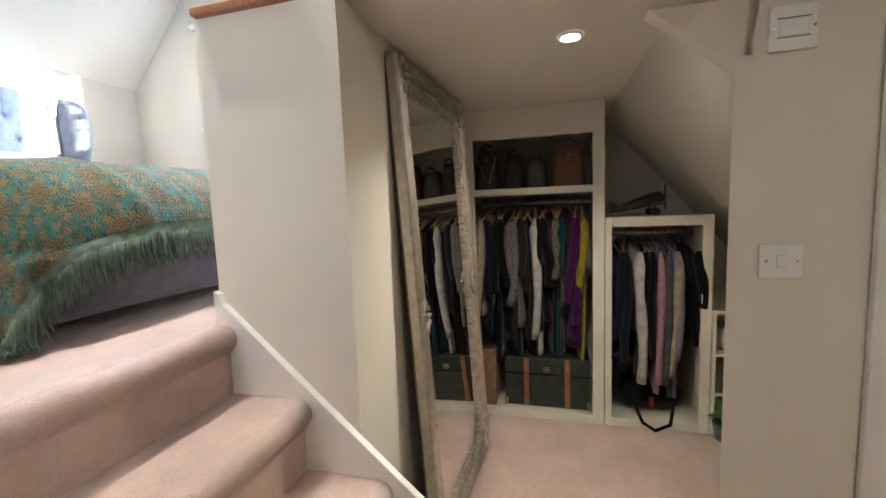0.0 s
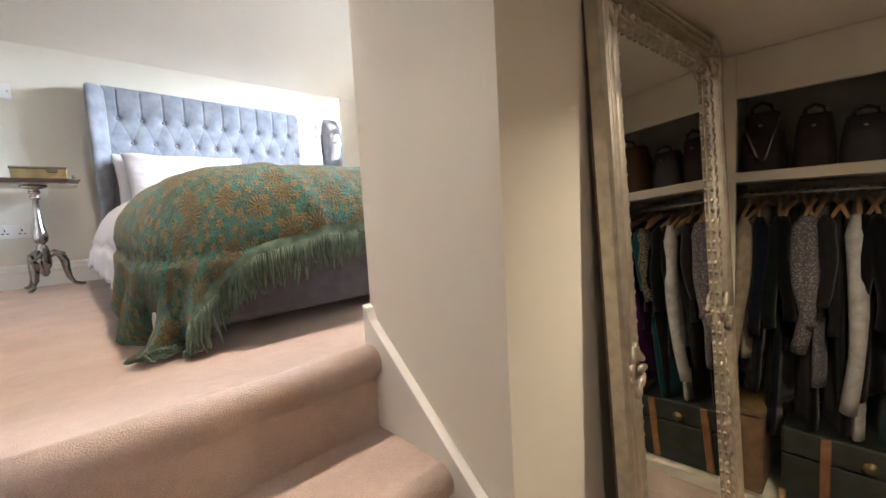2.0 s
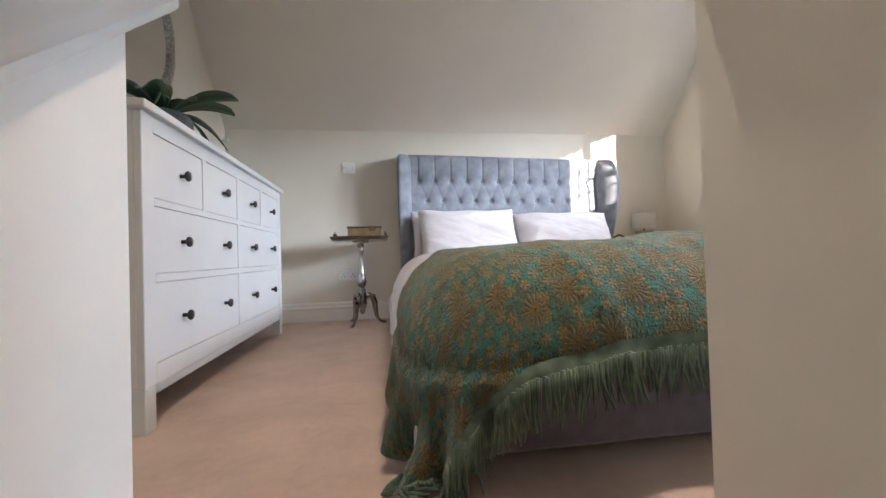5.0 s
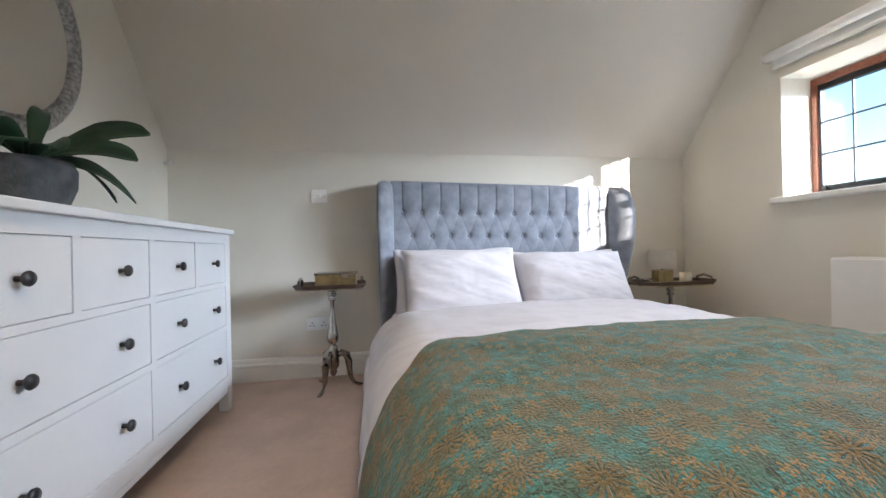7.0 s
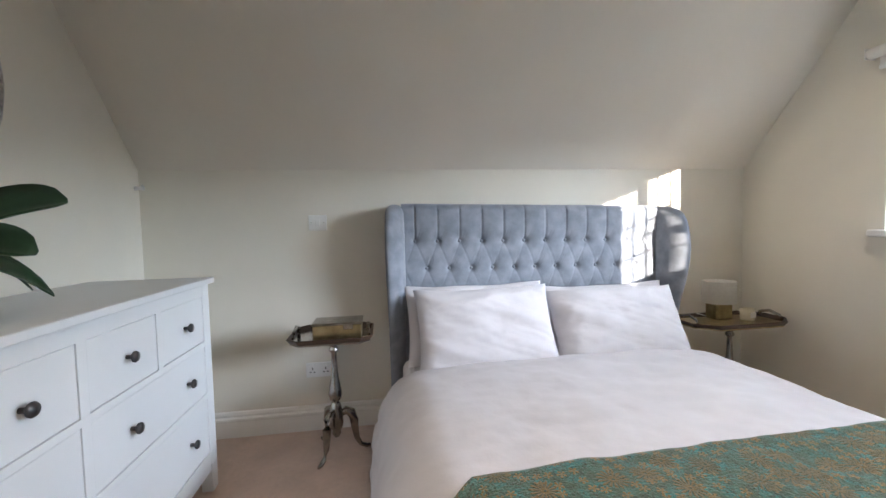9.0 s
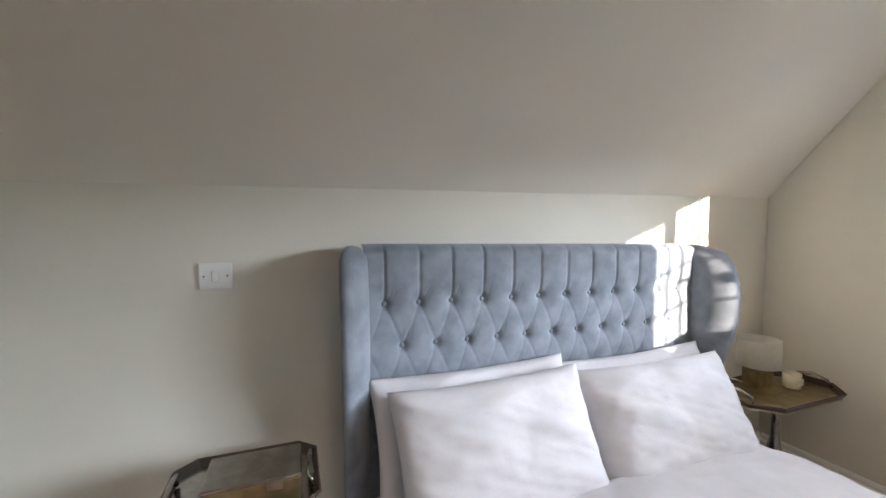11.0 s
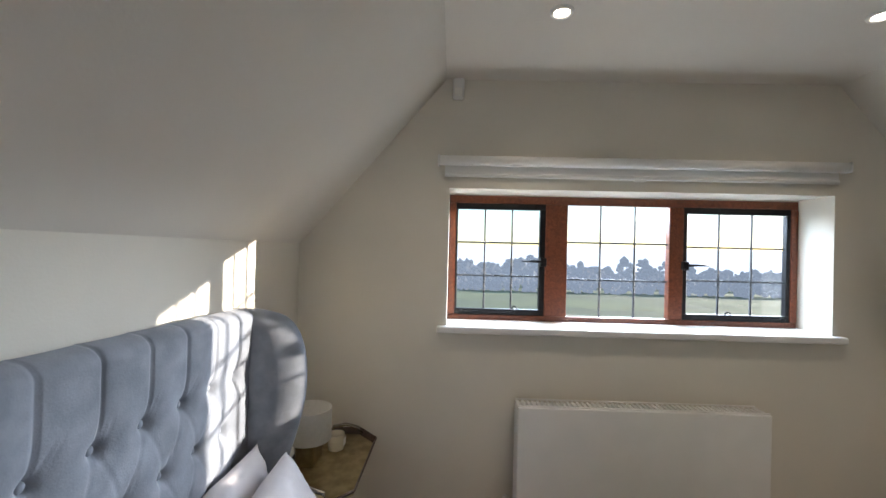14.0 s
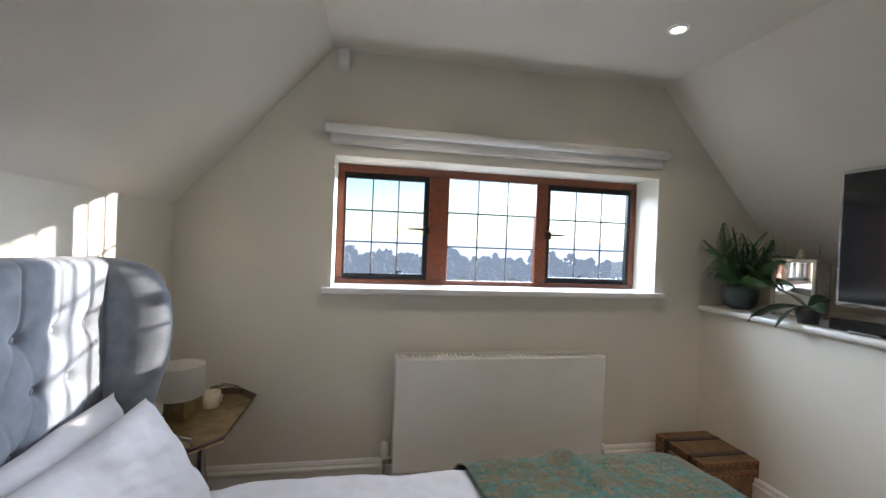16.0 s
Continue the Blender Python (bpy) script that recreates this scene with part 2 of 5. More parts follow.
BLACK = mat("black_gloss", (0.012, 0.012, 0.014), 0.12, vary=0.1)
LEAF = mat("dark_leaf", (0.022, 0.055, 0.026), 0.35, scale=12, second=(0.012, 0.03, 0.015), bump=0.1, bscale=25)
FROND = mat("palm_leaf", (0.075, 0.165, 0.06), 0.45, scale=14, second=(0.035, 0.085, 0.035))
STONEPOT = mat("grey_stone_pot", (0.07, 0.075, 0.08), 0.7, vary=0.4, scale=18, bump=0.3, bscale=60)
BLUEPOT = mat("blue_grey_glaze", (0.12, 0.15, 0.16), 0.3, vary=0.2, scale=12)
SOIL = mat("soil", (0.03, 0.02, 0.014), 0.95, vary=0.3, scale=60, bump=0.6, bscale=80)
TRUNKTAN = mat("tan_canvas", (0.20, 0.125, 0.065), 0.75, vary=0.15, scale=20, bump=0.2, bscale=180)
TRUNKEDGE = mat("brown_fibre_edge", (0.24, 0.115, 0.05), 0.55, vary=0.2, scale=20, bump=0.1)
LEATHER = mat("dark_strap_leather", (0.035, 0.022, 0.018), 0.5, vary=0.2, scale=30, bump=0.2)
TRUNKGREEN = mat("dark_green_trunk", (0.02, 0.026, 0.02), 0.5, vary=0.25, scale=12, bump=0.15)
BLIND = mat("cream_blind_fabric", (0.82, 0.81, 0.78), 0.7, vary=0.02, scale=3)
SHADE = mat("linen_shade", (0.86, 0.84, 0.79), 0.9, vary=0.03, scale=60, bump=0.15, bscale=260)
WAX = mat("frosted_candle_glass", (0.72, 0.66, 0.5), 0.25, vary=0.05)
nt = SHADE.node_tree
tl, ms = nt.nodes.new("ShaderNodeBsdfTranslucent"), nt.nodes.new("ShaderNodeMixShader")
tl.inputs["Color"].default_value, ms.inputs[0].default_value = (0.9, 0.87, 0.8, 1), 0.2
nt.links.new(nt.nodes["Principled BSDF"].outputs[0], ms.inputs[1])
nt.links.new(tl.outputs[0], ms.inputs[2])
nt.links.new(ms.outputs[0], nt.nodes["Material Output"].inputs["Surface"])
BULB = glow("downlight_bulb", (1.0, 0.82, 0.6), 9.0)


# ---- mesh helpers ----
def bevel(bm, w, seg=2):
    if w:
        bmesh.ops.bevel(bm, geom=bm.edges[:], offset=w, segments=seg, affect="EDGES", profile=0.5)


def box(x0, x1, y0, y1, z0, z1, w=0.0, seg=2, bm=None):
    out = bm or bmesh.new()
    one = bmesh.new()
    bmesh.ops.create_cube(one, size=1)
    bmesh.ops.transform(one, matrix=Matrix.Translation(((x0 + x1) / 2, (y0 + y1) / 2, (z0 + z1) / 2)) @ Matrix.Diagonal((x1 - x0, y1 - y0, z1 - z0, 1)), verts=one.verts)
    bevel(one, w, seg)
    join(out, one)
    return out


def join(dst, src, m=None):
    if m is not None:
        bmesh.ops.transform(src, matrix=m, verts=src.verts)
    vs = {v: dst.verts.new(v.co) for v in src.verts}
    ul = src.loops.layers.uv.active
    dl = dst.loops.layers.uv.verify() if ul else None
    for f in src.faces:
        try:
            g = dst.faces.new([vs[v] for v in f.verts])
        except ValueError:
            continue
        g.smooth = f.smooth
        if ul:
            for a, c in zip(g.loops, f.loops):
                a[dl].uv = c[ul].uv
    src.free()
    return dst


def prism(points, axis, a, c, w=0.0):
    """A flat outline pushed along an axis. axis 'x': points are (y, z); 'y': (x, z); 'z': (x, y)."""
    bm = bmesh.new()
    put = {"x": lambda p, s: (s, *p), "y": lambda p, s: (p[0], s, p[1]), "z": lambda p, s: (*p, s)}[axis]
    lo = [bm.verts.new(put(p, a)) for p in points]
    hi = [bm.verts.new(put(p, c)) for p in points]
    bm.faces.new(lo)
    bm.faces.new(hi[::-1])
    n = len(points)
    for i in range(n):
        bm.faces.new((lo[i], hi[i], hi[(i + 1) % n], lo[(i + 1) % n]))
    bmesh.ops.recalc_face_normals(bm, faces=bm.faces[:])
    bevel(bm, w)
    return bm


def lathe(profile, seg=24, cx=0.0, cy=0.0, bm=None, caps=True):
    out = bm or bmesh.new()
    one = bmesh.new()
    rings = [[one.verts.new((cx + r * math.cos(2 * math.pi * i / seg), cy + r * math.sin(2 * math.pi * i / seg), z)) for i in range(seg)] for r, z in profile]
    for p, q in zip(rings, rings[1:]):
        for i in range(seg):
            one.faces.new((p[i], p[(i + 1) % seg], q[(i + 1) % seg], q[i])).smooth = True
    if caps and profile[0][0] > 1e-4:
        one.faces.new(rings[0][::-1])
    if caps and profile[-1][0] > 1e-4:
        one.faces.new(rings[-1])
    bmesh.ops.recalc_face_normals(one, faces=one.faces[:])
    return join(out, one)


def tube(points, radius, seg=8, bm=None, flat=1.0):
    """A rod along points; radius is a number or one for each point."""
    out = bm or bmesh.new()
    one = bmesh.new()
    pts = [Vector(p) for p in points]
    rad = [radius] * len(pts) if isinstance(radius, (int, float)) else radius
    rings = []
    for i, p in enumerate(pts):
        d = (pts[min(i + 1, len(pts) - 1)] - pts[max(i - 1, 0)]).normalized()
        side = d.cross(Vector((0, 0, 1)) if abs(d.z) < 0.9 else Vector((0, 1, 0))).normalized()
        up = side.cross(d)
        rings.append([one.verts.new(p + rad[i] * (side * math.cos(2 * math.pi * k / seg) + up * flat * math.sin(2 * math.pi * k / seg))) for k in range(seg)])
    for a, c in zip(rings, rings[1:]):
        for k in range(seg):
            one.faces.new((a[k], a[(k + 1) % seg], c[(k + 1) % seg], c[k])).smooth = True
    one.faces.new(rings[0][::-1])
    one.faces.new(rings[-1])
    bmesh.ops.recalc_face_normals(one, faces=one.faces[:])
    return join(out, one)


def sheet(nu, nv, where, uv=None, smooth=True):
    bm = bmesh.new()
    lay = bm.loops.layers.uv.new()
    g = [[bm.verts.new(where(i / nu, j / nv)) for j in range(nv + 1)] for i in range(nu + 1)]
    for i in range(nu):
        for j in range(nv):
            f = bm.faces.new((g[i][j], g[i + 1][j], g[i + 1][j + 1], g[i][j + 1]))
            f.smooth = smooth
            for l, (a, c) in zip(f.loops, ((i, j), (i + 1, j), (i + 1, j + 1), (i, j + 1))):
                l[lay].uv = uv(a / nu, c / nv) if uv else (a / nu, c / nv)
    return bm


def part(name, bm, material, parent=None, label="", m=None):
    me = bpy.data.meshes.new(name)
    bm.to_mesh(me)
    bm.free()
    me.materials.append(material)
    ob = new(name, me)
    if parent is not None:
        ob.parent = parent
    if m is not None:
        ob.matrix_basis = m
    if label:
        ob["label"] = label
    return ob


def thing(name, at, label, category, group="", rz=0.0):
    ob = new(name)
    ob.empty_display_size = 0.1
    ob.matrix_basis = pose(*at, 0, 0, rz)
    return tagged(ob, label, category, group)


def built(name, bm, material, label, category=""):
    return tagged(part(name, bm, material), label, category or name.split("_")[0], kind="structure")


def solid(name, bm, material, label, category, group=""):
    return tagged(part(name, bm, material), label, category, group)


# ---- the shell ----
W, KNEE, CEILZ = 3.68, 1.497, 2.37
NB, SB = -0.754, -2.756          # where the slopes meet the flat ceiling
K = (CEILZ - KNEE) / -NB         # pitch of both slopes
LOW = -0.97                      # dressing room floor
HWY = -3.095                     # bedroom face of the ledge wall
DRY = -3.176                     # dressing room face of it
STX, STL = 1.64, 0.868           # the two sides of the stairs
TOP = -2.785                     # back of the top nosing
RISE, GO = 0.208, 0.233
DCEIL = 0.872                    # dressing room ceiling


def slope_south(y):
    return CEILZ - K * (SB - y)


built("floor_bedroom", prism([(-0.02, 0.02), (W + 0.02, 0.02), (W + 0.02, HWY), (STX + 0.1, HWY), (STX + 0.1, TOP + 0.028), (-0.02, TOP + 0.028)], "z", -0.12, 0.0), CARPET, "pinkish beige cut-pile carpet across the bedroom", "carpet")
built("floor_dressing", box(-1.2, W + 0.02, -5.3, HWY, LOW - 0.1, LOW), CARPET, "pinkish beige carpet on the lower dressing area floor", "carpet")
built("wall_north", box(-0.12, W + 0.14, 0.0, 0.14, -0.12, KNEE + 0.1), WALL, "cream painted wall behind the bed headboard", "wall")
built("wall_west", prism([(0.14, -0.12), (0.14, 2.6), (-3.6, 2.6), (-3.6, -0.12)], "x", -0.14, 0.0), WALL, "cream painted side wall behind the dresser", "wall")
built("ceiling_slope_north", prism([(0.0, KNEE), (NB, CEILZ), (NB, CEILZ + 0.12), (0.14, KNEE - 0.04)], "x", 0.0, W), CEIL, "off-white sloped attic ceiling above the bed", "ceiling")
built("ceiling", prism([(NB, CEILZ), (SB, CEILZ), (SB, CEILZ + 0.12), (NB, CEILZ + 0.12)], "x", 0.0, W), CEIL, "off-white flat ceiling with recessed downlights", "ceiling")
yb = -5.2
built("ceiling_slope_south", prism([(SB, CEILZ), (yb, slope_south(yb)), (yb, slope_south(yb) + 0.15), (SB, CEILZ + 0.12)], "x", 2.06, W), CEIL, "off-white sloped attic ceiling over the ledge", "ceiling")
built("ceiling_slope_stairs", prism([(SB, CEILZ), (-3.75, slope_south(-3.75)), (-3.75, slope_south(-3.75) + 0.12), (SB, CEILZ + 0.12)], "x", -1.2, 2.06), CEIL, "off-white sloped ceiling over the stairs", "ceiling")
built("ceiling_landing", box(-1.2, 2.06, -5.3, -3.75, slope_south(-3.75), slope_south(-3.75) + 0.12), CEIL, "off-white ceiling of the landing", "ceiling")

# east wall with the window opening
WY0, WY1, WZ0, WZ1 = -2.745, -0.782, 1.085, 1.805
east = [box(W, W + 0.265, WY1, 0.14, -0.12, CEILZ + 0.2), box(W, W + 0.265, -5.3, WY0, LOW - 0.1, CEILZ + 0.2),
        box(W, W + 0.265, WY0, WY1, LOW - 0.1, WZ0), box(W, W + 0.265, WY0, WY1, WZ1, CEILZ + 0.2)]
eb = bmesh.new()
for e in east:
    join(eb, e)
bmesh.ops.remove_doubles(eb, verts=eb.verts[:], dist=0.0005)
built("wall_east", eb, WALL, "cream painted gable wall around the window", "wall")

# ledge wall, dressing ceiling and stair-side walls
built("wall_ledge", box(STX + 0.11, W, DRY, HWY, LOW, 0.985), WALL, "cream half-height wall below the ledge", "wall")
built("wall_ledge_end", box(STX, STX + 0.11, DRY, HWY + 0.03, LOW, 0.985), WALL, "cream wall end beside the stairs", "wall")
built("wall_stair_guard", box(STX, STX + 0.10, HWY + 0.03, -2.735, -0.6, 0.868), WALL, "white low guard wall beside the stairs", "wall")
cdr = box(2.0, W, -4.9, DRY, DCEIL, 0.985)
box(STX, 2.0, -4.17, DRY, DCEIL, 0.985, 0, 1, cdr)
built("ceiling_dressing", cdr, CEIL, "cream low ceiling of the dressing area", "ceiling")
lb = box(STX - 0.005, W, -4.08, HWY + 0.035, 0.988, 1.02, 0.012)
built("ledge_board", lb, TRIM, "white painted ledge board along the half wall", "ledge")
built("guard_cap", box(STX - 0.022, STX + 0.125, HWY + 0.032, -2.742, 0.868, 0.890, 0.005), CAPWOOD, "reddish wooden cap on the stair guard wall", "trim")
pier = prism([(-4.19, LOW), (-4.19, 0.70), (-4.232, 0.70), (-4.28, 1.22), (-5.3, 1.22), (-5.3, LOW)], "x", 2.0, 2.07)
for v in pier.verts:
    if v.co.x > 2.03 and v.co.y > -5.0:
        v.co.y -= 0.075                                   # splayed reveal
built("wall_pier", pier, WALL, "cream wall with switches beside the dressing area", "wall")
built("wall_bulkhead", prism([(-3.98, DCEIL), (-4.19, 0.705), (-4.3, 0.60), (-4.35, DCEIL)], "x", 2.035, 2.10), WALL, "cream sloped bulkhead over the opening", "wall")
built("wall_header", box(2.002, 2.06, -5.3, -3.55, DCEIL + 0.115, 1.6), WALL, "cream wall above the dressing opening", "wall")
built("wall_south", box(-1.3, W + 0.2, -5.4, -5.3, LOW - 0.1, 1.7), WALL, "cream wall closing the landing", "wall")
built("wall_landing_west", box(-1.3, -1.2, -5.3, -3.1, LOW - 0.1, 2.6), WALL, "cream wall of the landing", "wall")
built("wall_landing_north", box(-1.2, STL - 0.09, -3.2, -3.1, LOW - 0.1, 2.6), WALL, "cream wall of the landing", "wall")
built("wall_stair_left", box(STL - 0.09, STL, -3.2, -2.735, LOW, 0.9), TRIM, "white painted panelled wall beside the stairs", "wall")
built("wall_stair_left_upper", box(STL - 0.09, STL - 0.03, -3.2, -2.70, 0.3, 2.42), WALL, "cream wall above the stair handrail", "wall")

# window sill, skirting, architrave
built("window_sill", box(W - 0.045, W + 0.212, WY0 - 0.045, WY1 + 0.05, WZ0 - 0.028, WZ0 + 0.006, 0.008), TRIM, "white painted window sill", "sill")


def skirting(name, x0, y0, x1, y1, nx, ny, h=0.145, z=0.0):
    """A moulded board along a wall; (nx, ny) points into the room."""
    prof = [(0, 0), (0.018, 0), (0.018, h * 0.62), (0.022, h * 0.66), (0.022, h * 0.74), (0.013, h * 0.80), (0.013, h * 0.88), (0.008, h * 0.96), (0.0, h)]
    bm = bmesh.new()
    a = [bm.verts.new((x0 + nx * p, y0 + ny * p, z + q)) for p, q in prof]
    c = [bm.verts.new((x1 + nx * p, y1 + ny * p, z + q)) for p, q in prof]
    for i in range(len(prof) - 1):
        bm.faces.new((a[i], c[i], c[i + 1], a[i + 1]))
    bm.faces.new(a)
    bm.faces.new(c[::-1])
    bmesh.ops.recalc_face_normals(bm, faces=bm.faces[:])
    return built(name, bm, TRIM, "white moulded skirting board", "baseboard")


skirting("baseboard_north", 0.0, 0, W, 0, 0, -1)
skirting("baseboard_east", W, -0.02, W, HWY, -1, 0)
skirting("baseboard_west", 0.0, -0.02, 0, -2.7, 1, 0)
skirting("baseboard_ledge", STX + 0.12, HWY, W - 0.02, HWY, 0, 1)
skirting("baseboard_guard", STX - 0.0, -2.735, STX + 0.1, -2.735, 0, 1, 0.10)
skirting("baseboard_stair_left", STL - 0.09, -2.735, STL, -2.735, 0, 1, 0.10)
built("architrave", box(1.975, 2.0, -4.62, -4.525, LOW, DCEIL - 0.002, 0.006), TRIM, "white painted door architrave", "trim")
built("architrave_inner", box(1.983, 2.0, -4.66, -4.62, LOW, DCEIL - 0.002, 0.004), TRIM, "white painted door architrave step", "trim")
built("door_landing", box(1.99, 2.0, -5.28, -4.665, LOW, DCEIL - 0.01, 0.003), TRIM, "white painted landing door", "door")

# ---- stairs ----
stairs = tagged(new("stairs"), "carpeted pinkish beige stairs with rounded nosings", "stairs", kind="structure")
for i in range(5):
    zt, yn = -i * RISE, TOP - 0.022 - i * GO
    if i == 0:
        continue_back = yn + 0.05
    else:
        continue_back = yn + GO + 0.03
    r = 0.038
    prof = [(continue_back, zt), (yn + r, zt)] + [(yn + r - r * math.sin(a), zt - r + r * math.cos(a)) for a in (0.4, 0.8, 1.2, 1.57, 2.0, 2.5)]
    prof += [(yn + 0.028, zt - 0.085), (yn + 0.03, zt - RISE - 0.01), (continue_back, zt - RISE - 0.01)]
    st = prism(prof, "x", STL + 0.001, STX - 0.026)
    for f in st.faces:
        f.smooth = len(f.verts) == 4 and f.calc_area() < 0.05
    part("step", st, CARPET, stairs)


def stringer(x0, x1, y_top, name):
    s = RISE / GO
    pts = [(-2.735, -0.18), (-2.735, 0.10), (-2.752, 0.092)]
    end = -3.95
    for y in (-2.765, -2.80):
        pts.append((y, 0.030 + s * (y + 2.80)))
    pts += [(end, 0.030 + s * (end + 2.80)), (end, LOW), (-3.75, LOW), (-2.76, -0.22)]
    return built(name, prism(pts, "x", x0, x1, 0.003), TRIM, "white painted stair stringer board", "trim")


stringer(STX - 0.025, STX - 0.001, 0, "stringer_right")
rail = thing("handrail", (STL, -2.735, 0.0), "thick white painted moulded handrail beside the stairs", "handrail")
s = 0.83
rp = [(0.0, -0.055), (0.018, -0.058), (0.026, -0.035), (0.05, -0.012), (0.062, 0.02), (0.055, 0.05), (0.03, 0.072), (0.0, 0.078), (-0.03, 0.078), (-0.03, -0.055)]
bm = bmesh.new()
ra = [bm.verts.new((p, 0.10, 0.93 + q)) for p, q in rp]
rb = [bm.verts.new((p, -0.46, 0.93 - 0.56 * s + q)) for p, q in rp]
for i in range(len(rp)):
    bm.faces.new((ra[i], rb[i], rb[(i + 1) % len(rp)], ra[(i + 1) % len(rp)])).smooth = True
bm.faces.new(ra)
bm.faces.new(rb[::-1])
bmesh.ops.recalc_face_normals(bm, faces=bm.faces[:])
part("rail", bm, TRIM, rail)
part("under_bead", tube([(0.008, 0.09, 0.862), (0.008, -0.46, 0.862 - 0.55 * s)], 0.012, 10), TRIM, rail)
part("wall_plate", prism([(0.0, 0.77), (-0.46, 0.77 - 0.46 * s), (-0.46, 0.85 - 0.46 * s), (0.0, 0.85)], "x", 0.0, 0.008), TRIM, rail)

# ---- window ----
win = tagged(new("window_1"), "three-light hardwood window with black leaded casements", "window", kind="structure")
FX0, FX1 = W + 0.215, W + 0.255
FZ0, FZ1 = WZ0 + 0.003, WZ1 - 0.005
lights = [(-1.335, -0.80), (-2.04, -1.455), (-2.72, -2.10)]
part("window_frame", box(FX0, FX1, WY0, WY1, FZ1 - 0.045, FZ1, 0.004), HARDWOOD, win, "red hardwood head")
part("window_frame", box(FX0, FX1, WY0, WY1, FZ0, FZ0 + 0.03, 0.004), HARDWOOD, win, "red hardwood bottom rail")
for ya, yc in ((WY1 - 0.04, WY1), (-1.458, -1.332), (-2.11, -2.03), (WY0, WY0 + 0.04)):
    part("mullion", box(FX0 - 0.004, FX1 + 0.003, ya, yc, FZ0 + 0.03, FZ1 - 0.045, 0.005), HARDWOOD, win, "red hardwood upright")


def pane_light(y0, y1, casement):
    z0, z1 = FZ0 + 0.03, FZ1 - 0.045
    xg = FX0 + 0.02
    if casement:
        c = part("casement", bmesh.new(), DARKMETAL, win, "black iron opening casement")
        bm = bmesh.new()
        t = 0.034
        for b4 in ((y0, y1, z0, z0 + t), (y0, y1, z1 - t, z1), (y0, y0 + t, z0 + t, z1 - t), (y1 - t, y1, z0 + t, z1 - t)):
            box(FX0 + 0.002, FX0 + 0.036, *b4, 0.003, 1, bm)
        bm.to_mesh(c.data)
        bm.free()
        y0, y1, z0, z1 = y0 + t, y1 - t, z0 + t, z1 - t
    else:
        c = win
    for k in range(3):
        for j in range(3):
            p = part("pane", box(xg - 0.002, xg + 0.002, y0 + (y1 - y0) * k / 3, y0 + (y1 - y0) * (k + 1) / 3, z0 + (z1 - z0) * j / 3, z0 + (z1 - z0) * (j + 1) / 3), GLASS, c)
            p.visible_shadow = False
    for k in (1, 2):
        yy, zz = y0 + (y1 - y0) * k / 3, z0 + (z1 - z0) * k / 3
        part("lead_bar", box(xg - 0.006, xg + 0.006, yy - 0.005, yy + 0.005, z0, z1, 0.002, 1), LEAD, c)
        part("lead_bar", box(xg - 0.0055, xg + 0.0055, y0, y1, zz - 0.005, zz + 0.005, 0.002, 1), LEAD, c)
    return c


for n, (a, c) in enumerate(lights):
    side = pane_light(a, c, n != 1)
    if n != 1:
        yh = a + 0.015 if n == 0 else c - 0.015
        sg = 1 if n == 0 else -1
        h = bmesh.new()
        box(FX0 - 0.025, FX0 + 0.006, yh - 0.018, yh + 0.018, 1.40, 1.45, 0.006, 2, h)
        tube([(FX0 - 0.022, yh + sg * 0.01, 1.428), (FX0 - 0.028, yh + sg * 0.07, 1.43), (FX0 - 0.028, yh + sg * 0.125, 1.428)], [0.008, 0.006, 0.003], 8, h)
        part("casement_handle", h, DARKMETAL, side)
        st = bmesh.new()
        ys = a + 0.06 if n == 2 else c - 0.06
        dd = 1 if n == 2 else -1
        pts = [(FX0 - 0.012, ys + dd * q, 1.138 + 0.002 * math.sin(q * 30)) for q in (0, 0.08, 0.16, 0.24, 0.3)]
        cy0 = ys + dd * 0.3
        pts += [(FX0 - 0.012, cy0 + dd * 0.022 * math.sin(q) * (1 - q / 9), 1.158 - 0.02 * math.cos(q) * (1 - q / 9)) for q in (0.6, 1.2, 1.8, 2.6, 3.4, 4.2, 5.0)]
        tube(pts, 0.0045, 6, st)
        box(FX0 - 0.02, FX0 + 0.006, ys - 0.012, ys + 0.012, 1.12, 1.145, 0.004, 1, st)
        part("casement_stay", st, DARKMETAL, side)

# ---- outside ----
GRASS = mat("field_grass", (0.17, 0.20, 0.10), 0.95, scale=0.05, second=(0.11, 0.13, 0.08), bump=0.3, bscale=3)
WOODS = mat("winter_woods_glow", (0.03, 0.028, 0.026), 0.95, scale=0.3, second=(0.02, 0.022, 0.02))
# bluish emission puts distance haze into the woods; their base is very dark
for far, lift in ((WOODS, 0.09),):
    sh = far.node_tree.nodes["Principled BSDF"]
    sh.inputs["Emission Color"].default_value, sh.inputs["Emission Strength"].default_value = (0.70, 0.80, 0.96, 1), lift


def land(x):
    """Height of the ground: a field falling away from the house to a wooded valley, hills beyond."""
    if x < 12:
        return -4.2
    if x < 420:
        return -4.2 - (x - 12) * 0.062
    return -29.5 - (x - 420) * 0.05


def ground_at(u, v):
    x = -500 + 3000 * (u ** 1.6 if u > 0 else 0)
    return (x, -1500 + 3000 * v, land(x) + (0.6 * noise.noise(Vector((x * 0.02, v * 60, 0))) if x > 20 else 0))


built("ground", sheet(60, 40, ground_at), GRASS, "pale winter field reaching the horizon", "ground")


